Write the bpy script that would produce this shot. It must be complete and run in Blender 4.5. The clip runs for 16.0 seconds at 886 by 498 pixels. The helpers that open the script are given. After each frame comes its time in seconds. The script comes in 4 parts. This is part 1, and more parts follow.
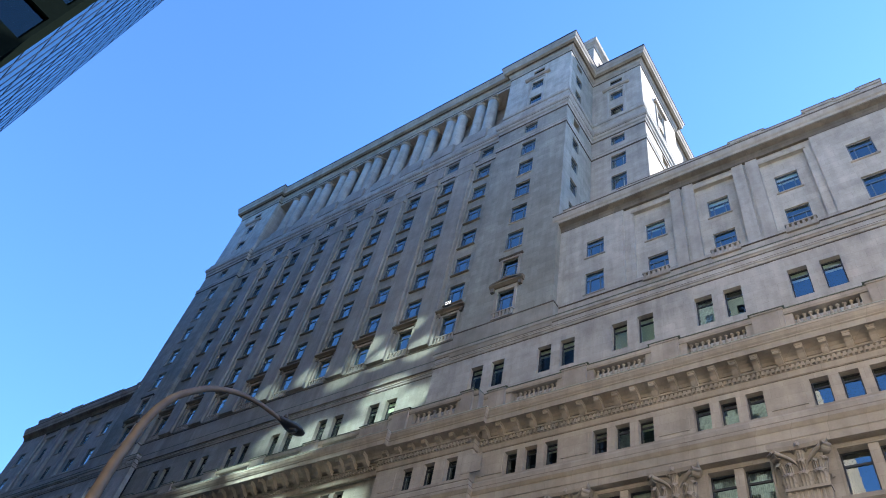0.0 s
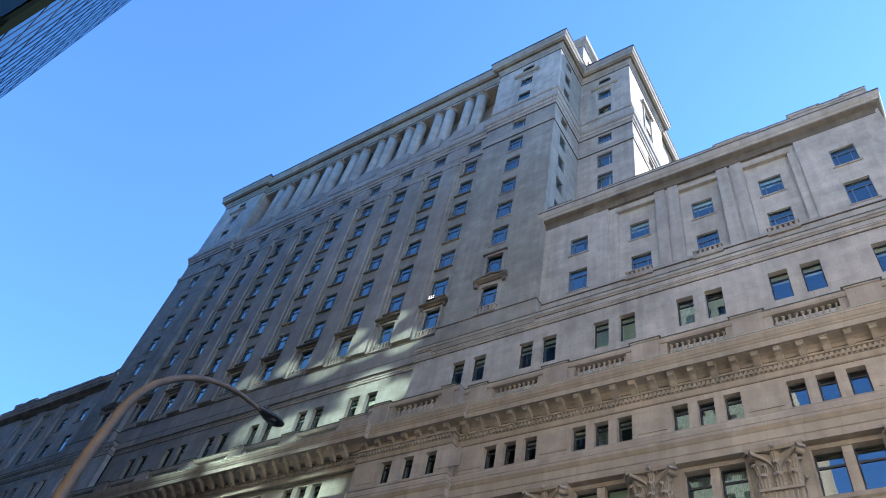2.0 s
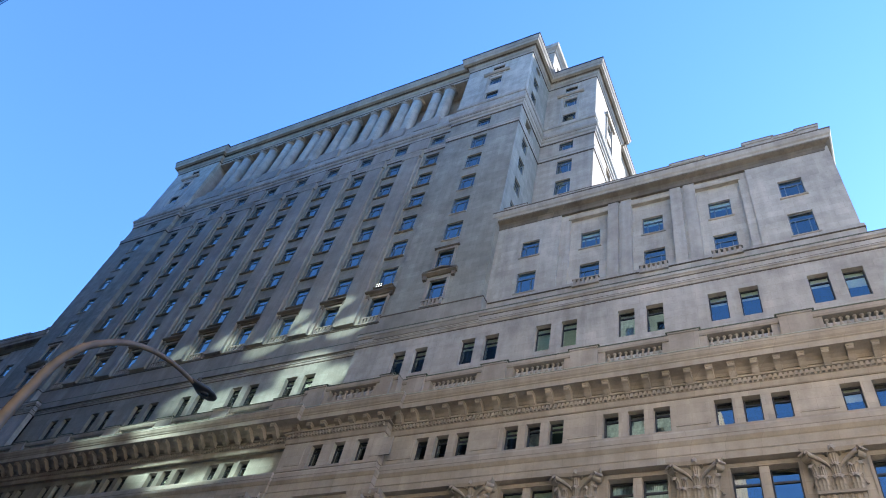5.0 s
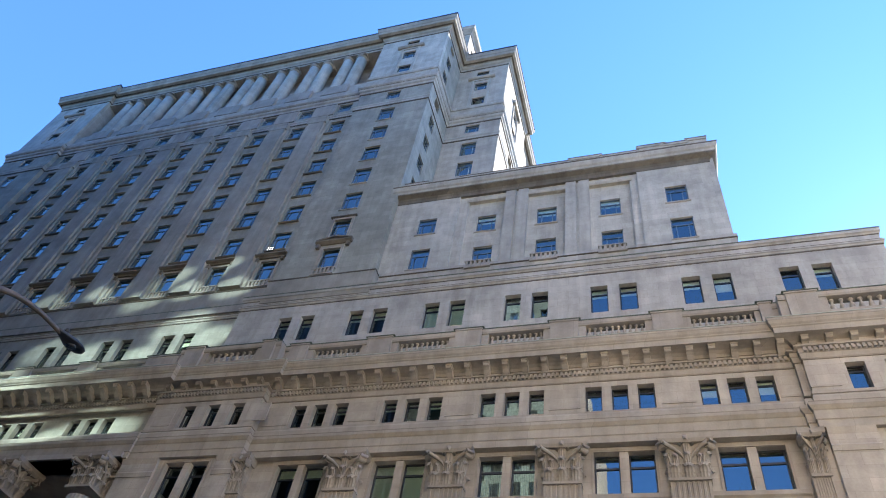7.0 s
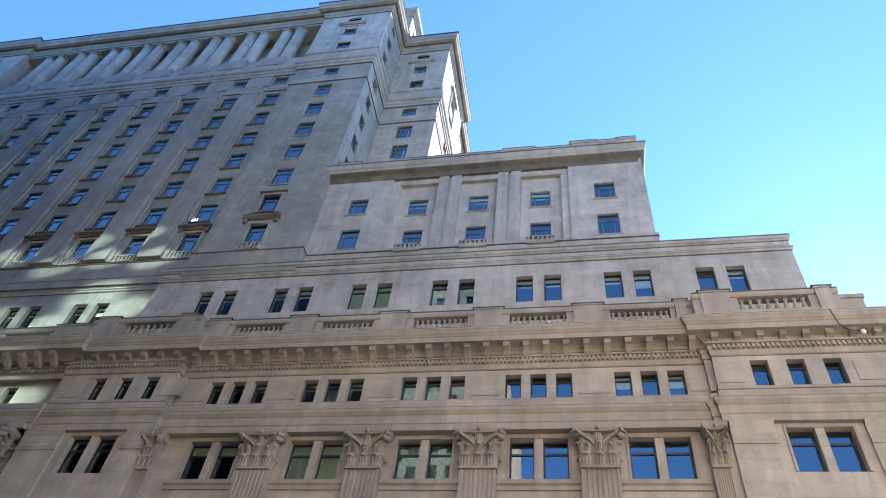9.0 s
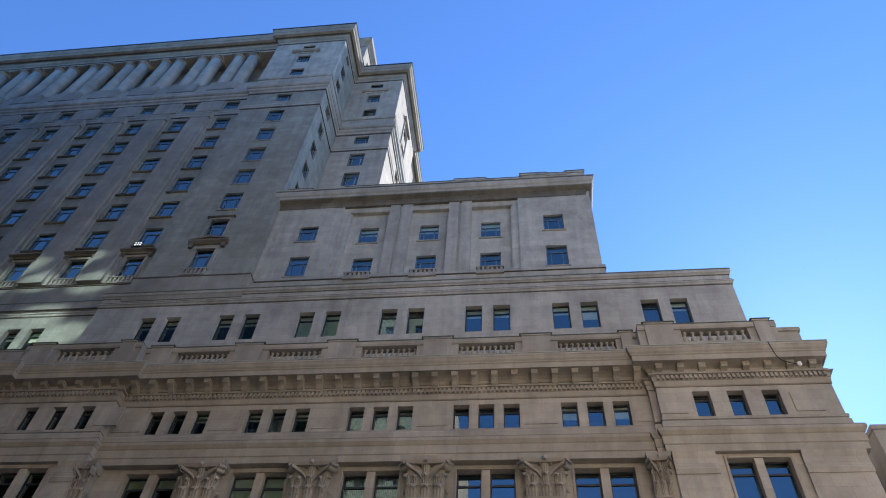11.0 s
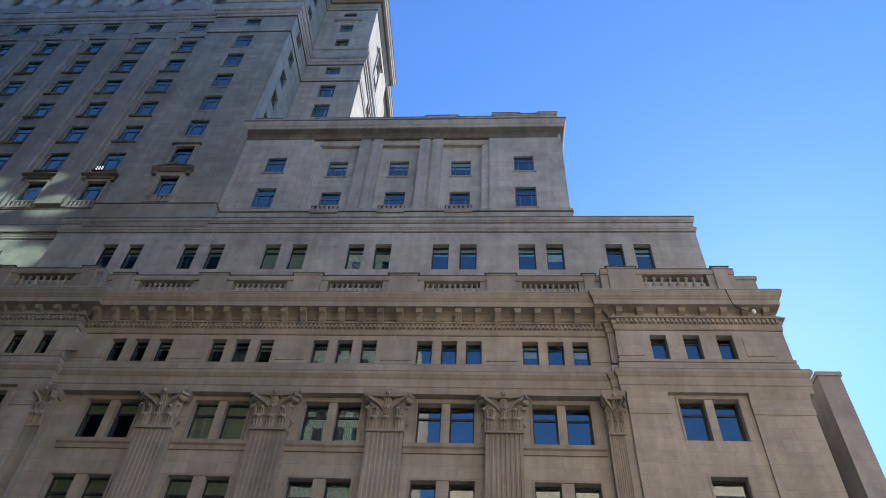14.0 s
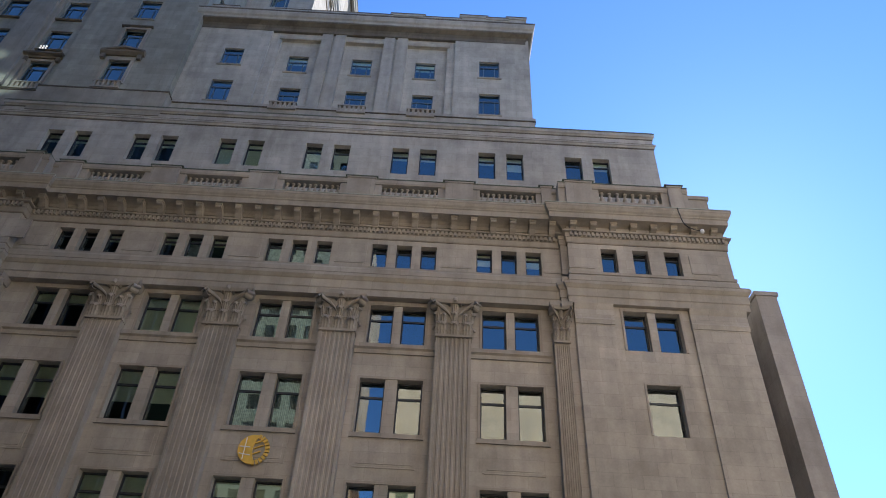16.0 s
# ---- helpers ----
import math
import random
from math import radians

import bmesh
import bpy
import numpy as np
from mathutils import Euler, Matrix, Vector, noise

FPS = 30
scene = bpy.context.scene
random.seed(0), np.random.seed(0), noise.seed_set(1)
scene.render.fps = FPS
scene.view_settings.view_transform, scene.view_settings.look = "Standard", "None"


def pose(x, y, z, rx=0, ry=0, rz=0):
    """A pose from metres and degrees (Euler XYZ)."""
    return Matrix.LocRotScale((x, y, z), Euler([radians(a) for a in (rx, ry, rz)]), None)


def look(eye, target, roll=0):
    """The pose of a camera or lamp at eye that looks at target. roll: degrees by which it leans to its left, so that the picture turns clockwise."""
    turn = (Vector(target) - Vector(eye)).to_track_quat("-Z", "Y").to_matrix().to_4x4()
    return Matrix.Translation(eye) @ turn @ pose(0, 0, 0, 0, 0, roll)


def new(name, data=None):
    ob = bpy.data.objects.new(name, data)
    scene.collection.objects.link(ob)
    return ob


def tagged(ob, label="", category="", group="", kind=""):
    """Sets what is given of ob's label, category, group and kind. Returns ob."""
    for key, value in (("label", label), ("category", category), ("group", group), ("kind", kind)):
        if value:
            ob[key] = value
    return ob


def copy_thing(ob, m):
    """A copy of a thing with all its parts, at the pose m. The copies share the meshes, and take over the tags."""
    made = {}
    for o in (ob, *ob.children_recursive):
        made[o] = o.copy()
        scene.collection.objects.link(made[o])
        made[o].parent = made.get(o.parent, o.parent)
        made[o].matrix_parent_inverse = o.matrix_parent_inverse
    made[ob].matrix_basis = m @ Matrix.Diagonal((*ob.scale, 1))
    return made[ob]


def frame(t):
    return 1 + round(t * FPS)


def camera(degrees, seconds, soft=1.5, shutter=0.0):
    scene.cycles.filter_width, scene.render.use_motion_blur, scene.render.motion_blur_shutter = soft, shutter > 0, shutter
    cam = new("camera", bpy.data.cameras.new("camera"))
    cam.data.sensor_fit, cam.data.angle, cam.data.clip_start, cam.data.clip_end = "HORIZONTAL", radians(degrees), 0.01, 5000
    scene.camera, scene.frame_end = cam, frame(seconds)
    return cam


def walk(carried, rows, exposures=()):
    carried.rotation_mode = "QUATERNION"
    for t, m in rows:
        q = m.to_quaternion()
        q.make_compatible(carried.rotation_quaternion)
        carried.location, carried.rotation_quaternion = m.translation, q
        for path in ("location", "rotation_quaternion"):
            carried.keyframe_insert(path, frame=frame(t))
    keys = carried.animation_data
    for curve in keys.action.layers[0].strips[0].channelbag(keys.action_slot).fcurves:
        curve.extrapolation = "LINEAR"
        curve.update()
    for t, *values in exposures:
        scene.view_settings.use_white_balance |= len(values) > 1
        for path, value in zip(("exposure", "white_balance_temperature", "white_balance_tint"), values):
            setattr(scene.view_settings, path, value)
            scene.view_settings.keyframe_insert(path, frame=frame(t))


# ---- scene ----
cam = camera(63.61, 16.0, soft=1.0)
EYE = (0.0, -36.0, 1.6)
PATH = [
    (0.0, pose(*EYE, 139.91, -9.71, 34.00)),
    (0.5, pose(*EYE, 140.24, -9.62, 33.06)),
    (1.0, pose(*EYE, 140.09, -9.62, 32.59)),
    (1.5, pose(*EYE, 139.53, -9.65, 32.41)),
    (2.0, pose(*EYE, 139.80, -9.75, 32.02)),
    (2.5, pose(*EYE, 139.09, -10.12, 31.13)),
    (3.0, pose(*EYE, 139.09, -10.34, 30.26)),
    (3.5, pose(*EYE, 139.51, -10.38, 29.62)),
    (4.0, pose(*EYE, 139.83, -10.58, 28.23)),
    (6.5, pose(*EYE, 140.62, -8.75, 18.20)),
    (7.0, pose(*EYE, 139.88, -7.72, 15.23)),
    (7.5, pose(*EYE, 139.15, -7.19, 12.78)),
    (8.0, pose(*EYE, 138.78, -6.71, 10.76)),
    (8.5, pose(*EYE, 138.28, -6.21, 9.70)),
    (9.0, pose(*EYE, 139.30, -5.56, 9.04)),
    (9.5, pose(*EYE, 141.51, -4.74, 8.88)),
    (10.0, pose(*EYE, 142.05, -3.86, 7.77)),
    (12.5, pose(*EYE, 141.14, -3.07, 4.32)),
    (13.0, pose(*EYE, 140.75, -2.98, 3.95)),
    (13.5, pose(*EYE, 139.25, -2.82, 3.37)),
    (14.0, pose(*EYE, 137.05, -2.59, 2.41)),
    (14.5, pose(*EYE, 135.01, -2.23, 0.59)),
    (15.0, pose(*EYE, 133.22, -2.22, -0.55)),
    (15.5, pose(*EYE, 131.68, -2.23, -1.46)),
    (16.0, pose(*EYE, 129.70, -2.36, -2.05)),
]
EXPOSURES = [(0.0, 1.5), (4.0, 1.53), (6.5, 1.6), (9.0, 1.6), (9.5, 1.5), (10.0, 1.22), (12.5, 0.6), (14.0, 0.68), (16.0, 0.73)]
walk(cam, PATH, EXPOSURES)

# ---- light ----
SUN_EL, SUN_AZ = 36.6, 26.8
world = bpy.data.worlds.new("sky")
scene.world = world
world.use_nodes = True
wn = world.node_tree.nodes
sky = wn.new("ShaderNodeTexSky")
sky.sky_type = 'NISHITA'
sky.sun_disc = False
sky.sun_elevation, sky.sun_rotation = radians(SUN_EL), radians(SUN_AZ)
sky.air_density, sky.dust_density, sky.ozone_density = 1.0, 0.11, 6.0
tint = wn.new("ShaderNodeMix")
tint.data_type, tint.blend_type = 'RGBA', 'MULTIPLY'
tint.inputs[0].default_value = 1.0
tint.inputs[7].default_value = (0.70, 0.95, 1.25, 1)
world.node_tree.links.new(sky.outputs[0], tint.inputs[6])
world.node_tree.links.new(tint.outputs[2], wn["Background"].inputs[0])
wn["Background"].inputs[1].default_value = 0.15
sun = new("sun", bpy.data.lights.new("sun", 'SUN'))
sun.data.energy, sun.data.angle, sun.data.color = 5.0, radians(0.5), (1.0, 0.92, 0.80)
sd = Vector((math.sin(radians(SUN_AZ)) * math.cos(radians(SUN_EL)), math.cos(radians(SUN_AZ)) * math.cos(radians(SUN_EL)), math.sin(radians(SUN_EL))))
sun.matrix_world = look(tuple(sd * 200), (0, 0, 0))
# spot lamps added for the sunlight that the glass tower's panes throw across the street
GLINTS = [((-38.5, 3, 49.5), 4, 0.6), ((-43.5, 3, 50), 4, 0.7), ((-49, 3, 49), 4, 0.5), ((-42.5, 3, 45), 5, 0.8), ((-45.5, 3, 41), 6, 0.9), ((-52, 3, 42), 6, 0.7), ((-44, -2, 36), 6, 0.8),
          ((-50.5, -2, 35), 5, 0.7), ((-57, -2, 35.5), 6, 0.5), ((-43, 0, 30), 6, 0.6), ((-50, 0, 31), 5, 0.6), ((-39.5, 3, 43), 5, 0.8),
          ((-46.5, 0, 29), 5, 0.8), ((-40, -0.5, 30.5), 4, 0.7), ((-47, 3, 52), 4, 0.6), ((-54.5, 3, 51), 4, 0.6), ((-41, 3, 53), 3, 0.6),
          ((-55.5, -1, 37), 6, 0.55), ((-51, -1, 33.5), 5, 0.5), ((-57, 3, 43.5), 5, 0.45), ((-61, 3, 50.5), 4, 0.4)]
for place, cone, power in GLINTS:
    glint = new("glint_lamp", bpy.data.lights.new("glint_lamp", 'SPOT'))
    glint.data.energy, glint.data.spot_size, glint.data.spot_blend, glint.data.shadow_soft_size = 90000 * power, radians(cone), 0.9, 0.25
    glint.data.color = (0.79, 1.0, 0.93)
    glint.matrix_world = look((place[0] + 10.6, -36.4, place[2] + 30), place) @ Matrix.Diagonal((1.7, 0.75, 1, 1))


# ---- materials ----
def material(name):
    m = bpy.data.materials.new(name)
    m.use_nodes = True
    nt = m.node_tree
    return m, nt.nodes, nt.links, nt.nodes["Principled BSDF"]


def stone(name, dark, light, joint=True, course=0.75, length=1.7, rough=0.8, patch=0.0):
    """Ashlar: tone shifts block by block, fine joints, soot streaks that run down, grain."""
    m, n, l, b = material(name)
    geo = n.new("ShaderNodeNewGeometry")
    sep = n.new("ShaderNodeSeparateXYZ")
    l.new(geo.outputs["Position"], sep.inputs[0])
    add = n.new("ShaderNodeMath")
    l.new(sep.outputs[0], add.inputs[0]); l.new(sep.outputs[1], add.inputs[1])
    com = n.new("ShaderNodeCombineXYZ")
    l.new(add.outputs[0], com.inputs[0]); l.new(sep.outputs[2], com.inputs[1])
    br = n.new("ShaderNodeTexBrick")
    br.inputs["Scale"].default_value = 1.0
    br.inputs["Brick Width"].default_value, br.inputs["Row Height"].default_value = length, course
    br.inputs["Mortar Size"].default_value, br.inputs["Mortar Smooth"].default_value = 0.012, 0.4
    br.inputs["Color1"].default_value = (*dark, 1)
    br.inputs["Color2"].default_value = (*light, 1)
    mid = tuple(0.86 * x for x in dark)
    br.inputs["Mortar"].default_value = (*(mid if joint else dark), 1)
    l.new(com.outputs[0], br.inputs["Vector"])
    big = n.new("ShaderNodeTexNoise")
    big.inputs["Scale"].default_value, big.inputs["Detail"].default_value = 0.11, 6
    l.new(geo.outputs["Position"], big.inputs["Vector"])
    mp = n.new("ShaderNodeMapping")
    mp.inputs["Scale"].default_value = (1.6, 1.6, 0.12)
    l.new(geo.outputs["Position"], mp.inputs[0])
    st = n.new("ShaderNodeTexNoise")
    st.inputs["Scale"].default_value, st.inputs["Detail"].default_value = 1.0, 5
    l.new(mp.outputs[0], st.inputs["Vector"])
    gr = n.new("ShaderNodeTexNoise")
    gr.inputs["Scale"].default_value, gr.inputs["Detail"].default_value = 9, 6
    l.new(geo.outputs["Position"], gr.inputs["Vector"])

    def ramp(src, a, b_, lo, hi):
        r = n.new("ShaderNodeMapRange")
        r.inputs[1].default_value, r.inputs[2].default_value, r.inputs[3].default_value, r.inputs[4].default_value = a, b_, lo, hi
        l.new(src, r.inputs[0])
        return r.outputs[0]

    def mul(x, y):
        k = n.new("ShaderNodeMath")
        k.operation = 'MULTIPLY'
        l.new(x, k.inputs[0]); l.new(y, k.inputs[1])
        return k.outputs[0]
    blot = n.new("ShaderNodeTexNoise")
    blot.inputs["Scale"].default_value, blot.inputs["Detail"].default_value, blot.inputs["Roughness"].default_value = 0.55, 7, 0.65
    l.new(geo.outputs["Position"], blot.inputs["Vector"])
    f = mul(ramp(blot.outputs[0], 0.33, 0.6, 0.81, 1.06), mul(mul(ramp(big.outputs[0], 0.3, 0.7, 0.84, 1.12), ramp(st.outputs[0], 0.34, 0.72, 0.86, 1.06)), ramp(gr.outputs[0], 0.3, 0.7, 0.95, 1.04)))
    mix = n.new("ShaderNodeVectorMath")
    mix.operation = 'SCALE'
    l.new(br.outputs["Color"], mix.inputs[0]); l.new(f, mix.inputs["Scale"])
    colour = mix.outputs[0]
    if patch:
        pm = n.new("ShaderNodeMapping")
        pm.inputs["Scale"].default_value = (0.5, 0.5, 0.22)
        l.new(geo.outputs["Position"], pm.inputs[0])
        pn = n.new("ShaderNodeTexNoise")
        pn.inputs["Scale"].default_value, pn.inputs["Detail"].default_value, pn.inputs["Roughness"].default_value = 1.0, 9, 0.7
        l.new(pm.outputs[0], pn.inputs["Vector"])
        soil = n.new("ShaderNodeMix")
        soil.data_type = 'RGBA'
        l.new(ramp(pn.outputs[0], 0.5, 0.7, 0.0, patch), soil.inputs[0])
        l.new(colour, soil.inputs[6])
        soil.inputs[7].default_value = (0.075, 0.066, 0.05, 1)
        colour = soil.outputs[2]
    l.new(colour, b.inputs["Base Color"])
    b.inputs["Roughness"].default_value = rough
    bump = n.new("ShaderNodeBump")
    bump.inputs["Strength"].default_value, bump.inputs["Distance"].default_value = 0.2, 0.02
    l.new(gr.outputs[0], bump.inputs["Height"])
    l.new(bump.outputs[0], b.inputs["Normal"])
    return m


def plain(name, col, rough=0.6, metal=0.0, vary=0.12, scale=3.0):
    m, n, l, b = material(name)
    geo = n.new("ShaderNodeNewGeometry")
    t = n.new("ShaderNodeTexNoise")
    t.inputs["Scale"].default_value, t.inputs["Detail"].default_value = scale, 6
    l.new(geo.outputs["Position"], t.inputs["Vector"])
    r = n.new("ShaderNodeValToRGB")
    r.color_ramp.elements[0].position, r.color_ramp.elements[1].position = 0.3, 0.7
    r.color_ramp.elements[0].color = (*[c * (1 - vary) for c in col], 1)
    r.color_ramp.elements[1].color = (*[min(1, c * (1 + vary)) for c in col], 1)
    l.new(t.outputs[0], r.inputs[0])
    l.new(r.outputs[0], b.inputs["Base Color"])
    b.inputs["Roughness"].default_value, b.inputs["Metallic"].default_value = rough, metal
    return m


def glass(name, tint, ior, wave=0.0, dark=0.35):
    """Coated glazing: a mirror by Fresnel over a dim see-through pane, each pane tilted and bowed a little."""
    m, n, l, b = material(name)
    n.remove(b)
    out = n["Material Output"]
    tr = n.new("ShaderNodeBsdfTransparent")
    tr.inputs[0].default_value = (*[dark * c for c in tint], 1)
    gl = n.new("ShaderNodeBsdfGlossy")
    gl.inputs["Roughness"].default_value = 0.01
    gl.inputs["Color"].default_value = (*tint, 1)
    fr = n.new("ShaderNodeFresnel")
    fr.inputs[0].default_value = ior
    geo = n.new("ShaderNodeNewGeometry")
    t = n.new("ShaderNodeTexNoise")
    t.inputs["Scale"].default_value, t.inputs["Detail"].default_value = 0.7, 2
    l.new(geo.outputs["Position"], t.inputs["Vector"])
    bump = n.new("ShaderNodeBump")
    bump.inputs["Strength"].default_value, bump.inputs["Distance"].default_value = wave, 0.02
    l.new(t.outputs[0], bump.inputs["Height"])
    l.new(bump.outputs[0], gl.inputs["Normal"])
    mx = n.new("ShaderNodeMixShader")
    l.new(fr.outputs[0], mx.inputs[0]); l.new(tr.outputs[0], mx.inputs[1]); l.new(gl.outputs[0], mx.inputs[2])
    l.new(mx.outputs[0], out.inputs[0])
    return m


STONE = stone("granite_ashlar", (0.37, 0.34, 0.288), (0.43, 0.395, 0.336))
# a darker shaft granite; over the porch it takes in shade too
SHAFT = stone("darker_shaft_and_shade_granite", (0.287, 0.283, 0.238), (0.345, 0.34, 0.288), patch=0.25)
PALE = stone("washed_grey_granite", (0.41, 0.397, 0.348), (0.47, 0.455, 0.40), patch=0.3)
PALE_T = stone("washed_grey_trim", (0.39, 0.375, 0.33), (0.445, 0.43, 0.38), course=30, length=1.9, patch=0.3)
# dark base holds the soffit's shade, the patches are stains
SHADE_STAINED = stone("shaded_stained_bed_stone", (0.13, 0.118, 0.095), (0.19, 0.17, 0.135), joint=False, patch=0.95)
SHAFT_T = stone("darker_shaft_trim", (0.30, 0.284, 0.238), (0.36, 0.34, 0.288), course=30, length=1.9)
STONE_T = stone("granite_trim", (0.33, 0.30, 0.25), (0.385, 0.35, 0.292), joint=True, course=30, length=1.9)
# dark line stone: soot and moulding shadow in one colour
SOOT_SHADE2 = stone("soot_and_shade_line_stone", (0.20, 0.17, 0.13), (0.26, 0.22, 0.17), joint=False)
CROWN = stone("greyed_granite_cornice", (0.30, 0.278, 0.232), (0.36, 0.335, 0.28), course=30, length=2.4)
CARVED = stone("sooted_carved_granite", (0.31, 0.28, 0.23), (0.36, 0.325, 0.27), joint=False)
# darker still, shadow lines and soot put into the colour
SOOT_SHADE = stone("soot_and_shade_trim", (0.10, 0.082, 0.06), (0.145, 0.12, 0.09), joint=False)
# colour darkened for soot and for the shade of hood undersides
HOOD = stone("soot_and_shade_hood_stone", (0.16, 0.135, 0.10), (0.21, 0.18, 0.135), joint=False)
BRONZE = plain("bronze_frame", (0.035, 0.04, 0.045), 0.45, 0.3)
BLUEFRAME = plain("painted_frame", (0.085, 0.12, 0.15), 0.4)
GLASS = glass("window_glass", (0.86, 1.0, 0.98), 2.8, 0.07, 0.96)
# near-black, in place of the darkness inside the rooms
ROOM = plain("room_dark_sheet", (0.05, 0.05, 0.045), 0.9)
BLIND = plain("roller_blind", (0.86, 0.82, 0.66), 0.8, vary=0.05)
CURTAIN = plain("net_curtain", (0.55, 0.55, 0.52), 0.9, vary=0.3, scale=6)
GOLD = plain("gilded_metal", (0.75, 0.48, 0.10), 0.35, 0.6)
LEADCOAT = plain("blackened_copper_coping", (0.11, 0.13, 0.095), 0.7, vary=0.3, scale=3)
COPPER = plain("green_copper", (0.34, 0.37, 0.31), 0.7)
ROOFM = plain("roof_felt", (0.05, 0.05, 0.05), 0.9)
ASPHALT = plain("asphalt", (0.055, 0.055, 0.055), 0.9, vary=0.2, scale=8)
FARGROUND = plain("city_ground", (0.11, 0.105, 0.095), 0.9, vary=0.2, scale=0.05)
PAVING = plain("concrete_paving", (0.28, 0.245, 0.21), 0.85)
STEEL = plain("weathered_steel", (0.082, 0.062, 0.043), 0.55, 0.2, vary=0.25, scale=4)
BLACK = plain("black_casting", (0.02, 0.022, 0.025), 0.45, 0.4)
TOWERGLASS = glass("curtain_wall_glass", (0.72, 0.92, 0.93), 1.5, 0.5, 0.15)
DARKPANEL = plain("dark_metal_panel", (0.0045, 0.0075, 0.007), 0.6, 0.0)
DARKPANEL.node_tree.nodes["Principled BSDF"].inputs["Specular IOR Level"].default_value = 0.0
NAVY = plain("blue_black_mullion", (0.012, 0.025, 0.06), 0.5)
NAVY.node_tree.nodes["Principled BSDF"].inputs["Specular IOR Level"].default_value = 0.1
DARKGLASS = glass("dark_flank_glass", (0.7, 0.85, 0.8), 1.6, 0.2, 0.3)
FACING = stone("pale_facing_stone", (0.84, 0.67, 0.49), (0.89, 0.71, 0.525), course=0.9)
GREYFACE = stone("pale_grey_facing", (0.74, 0.71, 0.65), (0.8, 0.77, 0.7), course=0.9)
GREENISH = stone("grey_green_facing", (0.18, 0.21, 0.175), (0.195, 0.225, 0.187), course=1.9, length=2.3)
GREYSTONE = stone("grey_concrete", (0.34, 0.31, 0.28), (0.37, 0.34, 0.305), course=1.4, length=3)
LENS = plain("smoked_lens", (0.022, 0.024, 0.027), 0.2)
WHITE = plain("white_plastic", (0.8, 0.8, 0.8), 0.4)


# ---- mesh helpers ----
def part(name, bm, mat, parent, label="", at=None):
    me = bpy.data.meshes.new(name)
    bm.normal_update()
    bm.to_mesh(me)
    bm.free()
    me.materials.append(mat)
    ob = new(name, me)
    ob.parent = parent
    if at is not None:
        ob.matrix_basis = at
    return tagged(ob, label)


def again(ob, parent, m):
    """One more piece on the same mesh, with its own pieces."""
    c = copy_thing(ob, m)
    c.parent = parent
    return c


def box(bm, x0, x1, y0, y1, z0, z1):
    v = [bm.verts.new(p) for p in ((x0, y0, z0), (x1, y0, z0), (x1, y1, z0), (x0, y1, z0), (x0, y0, z1), (x1, y0, z1), (x1, y1, z1), (x0, y1, z1))]
    for f in ((3, 2, 1, 0), (4, 5, 6, 7), (0, 1, 5, 4), (1, 2, 6, 5), (2, 3, 7, 6), (3, 0, 4, 7)):
        bm.faces.new([v[i] for i in f])


def front(y):
    return Matrix(((1, 0, 0, 0), (0, 1, 0, y), (0, 0, 1, 0), (0, 0, 0, 1)))


def side(x):
    """Faces +x: u runs along y."""
    return Matrix(((0, -1, 0, x), (1, 0, 0, 0), (0, 0, 1, 0), (0, 0, 0, 1)))


def wall(bm, M, u0, u1, v0, v1, holes=(), depth=0.6):
    """A wall with thickness, holes (u0, v0, u1, v1) cut right through it."""
    us = sorted({round(q, 4) for q in [u0, u1] + [h[i] for h in holes for i in (0, 2)] if u0 - 1e-6 <= q <= u1 + 1e-6})
    vs = sorted({round(q, 4) for q in [v0, v1] + [h[i] for h in holes for i in (1, 3)] if v0 - 1e-6 <= q <= v1 + 1e-6})
    cache = {}

    def vert(u, d, v):
        k = (u, d, v)
        if k not in cache:
            cache[k] = bm.verts.new(M @ Vector((u, d, v)))
        return cache[k]

    def solid(i, j):
        if not (0 <= i < len(us) - 1 and 0 <= j < len(vs) - 1):
            return False
        cu, cv = (us[i] + us[i + 1]) / 2, (vs[j] + vs[j + 1]) / 2
        return not any(h[0] < cu < h[2] and h[1] < cv < h[3] for h in holes)
    for i in range(len(us) - 1):
        for j in range(len(vs) - 1):
            if not solid(i, j):
                continue
            a, b, c, d = us[i], us[i + 1], vs[j], vs[j + 1]
            bm.faces.new([vert(a, 0, c), vert(b, 0, c), vert(b, 0, d), vert(a, 0, d)])
            bm.faces.new([vert(a, depth, d), vert(b, depth, d), vert(b, depth, c), vert(a, depth, c)])
            if not solid(i - 1, j):
                bm.faces.new([vert(a, 0, c), vert(a, 0, d), vert(a, depth, d), vert(a, depth, c)])
            if not solid(i + 1, j):
                bm.faces.new([vert(b, 0, d), vert(b, 0, c), vert(b, depth, c), vert(b, depth, d)])
            if not solid(i, j - 1):
                bm.faces.new([vert(b, 0, c), vert(a, 0, c), vert(a, depth, c), vert(b, depth, c)])
            if not solid(i, j + 1):
                bm.faces.new([vert(a, 0, d), vert(b, 0, d), vert(b, depth, d), vert(a, depth, d)])


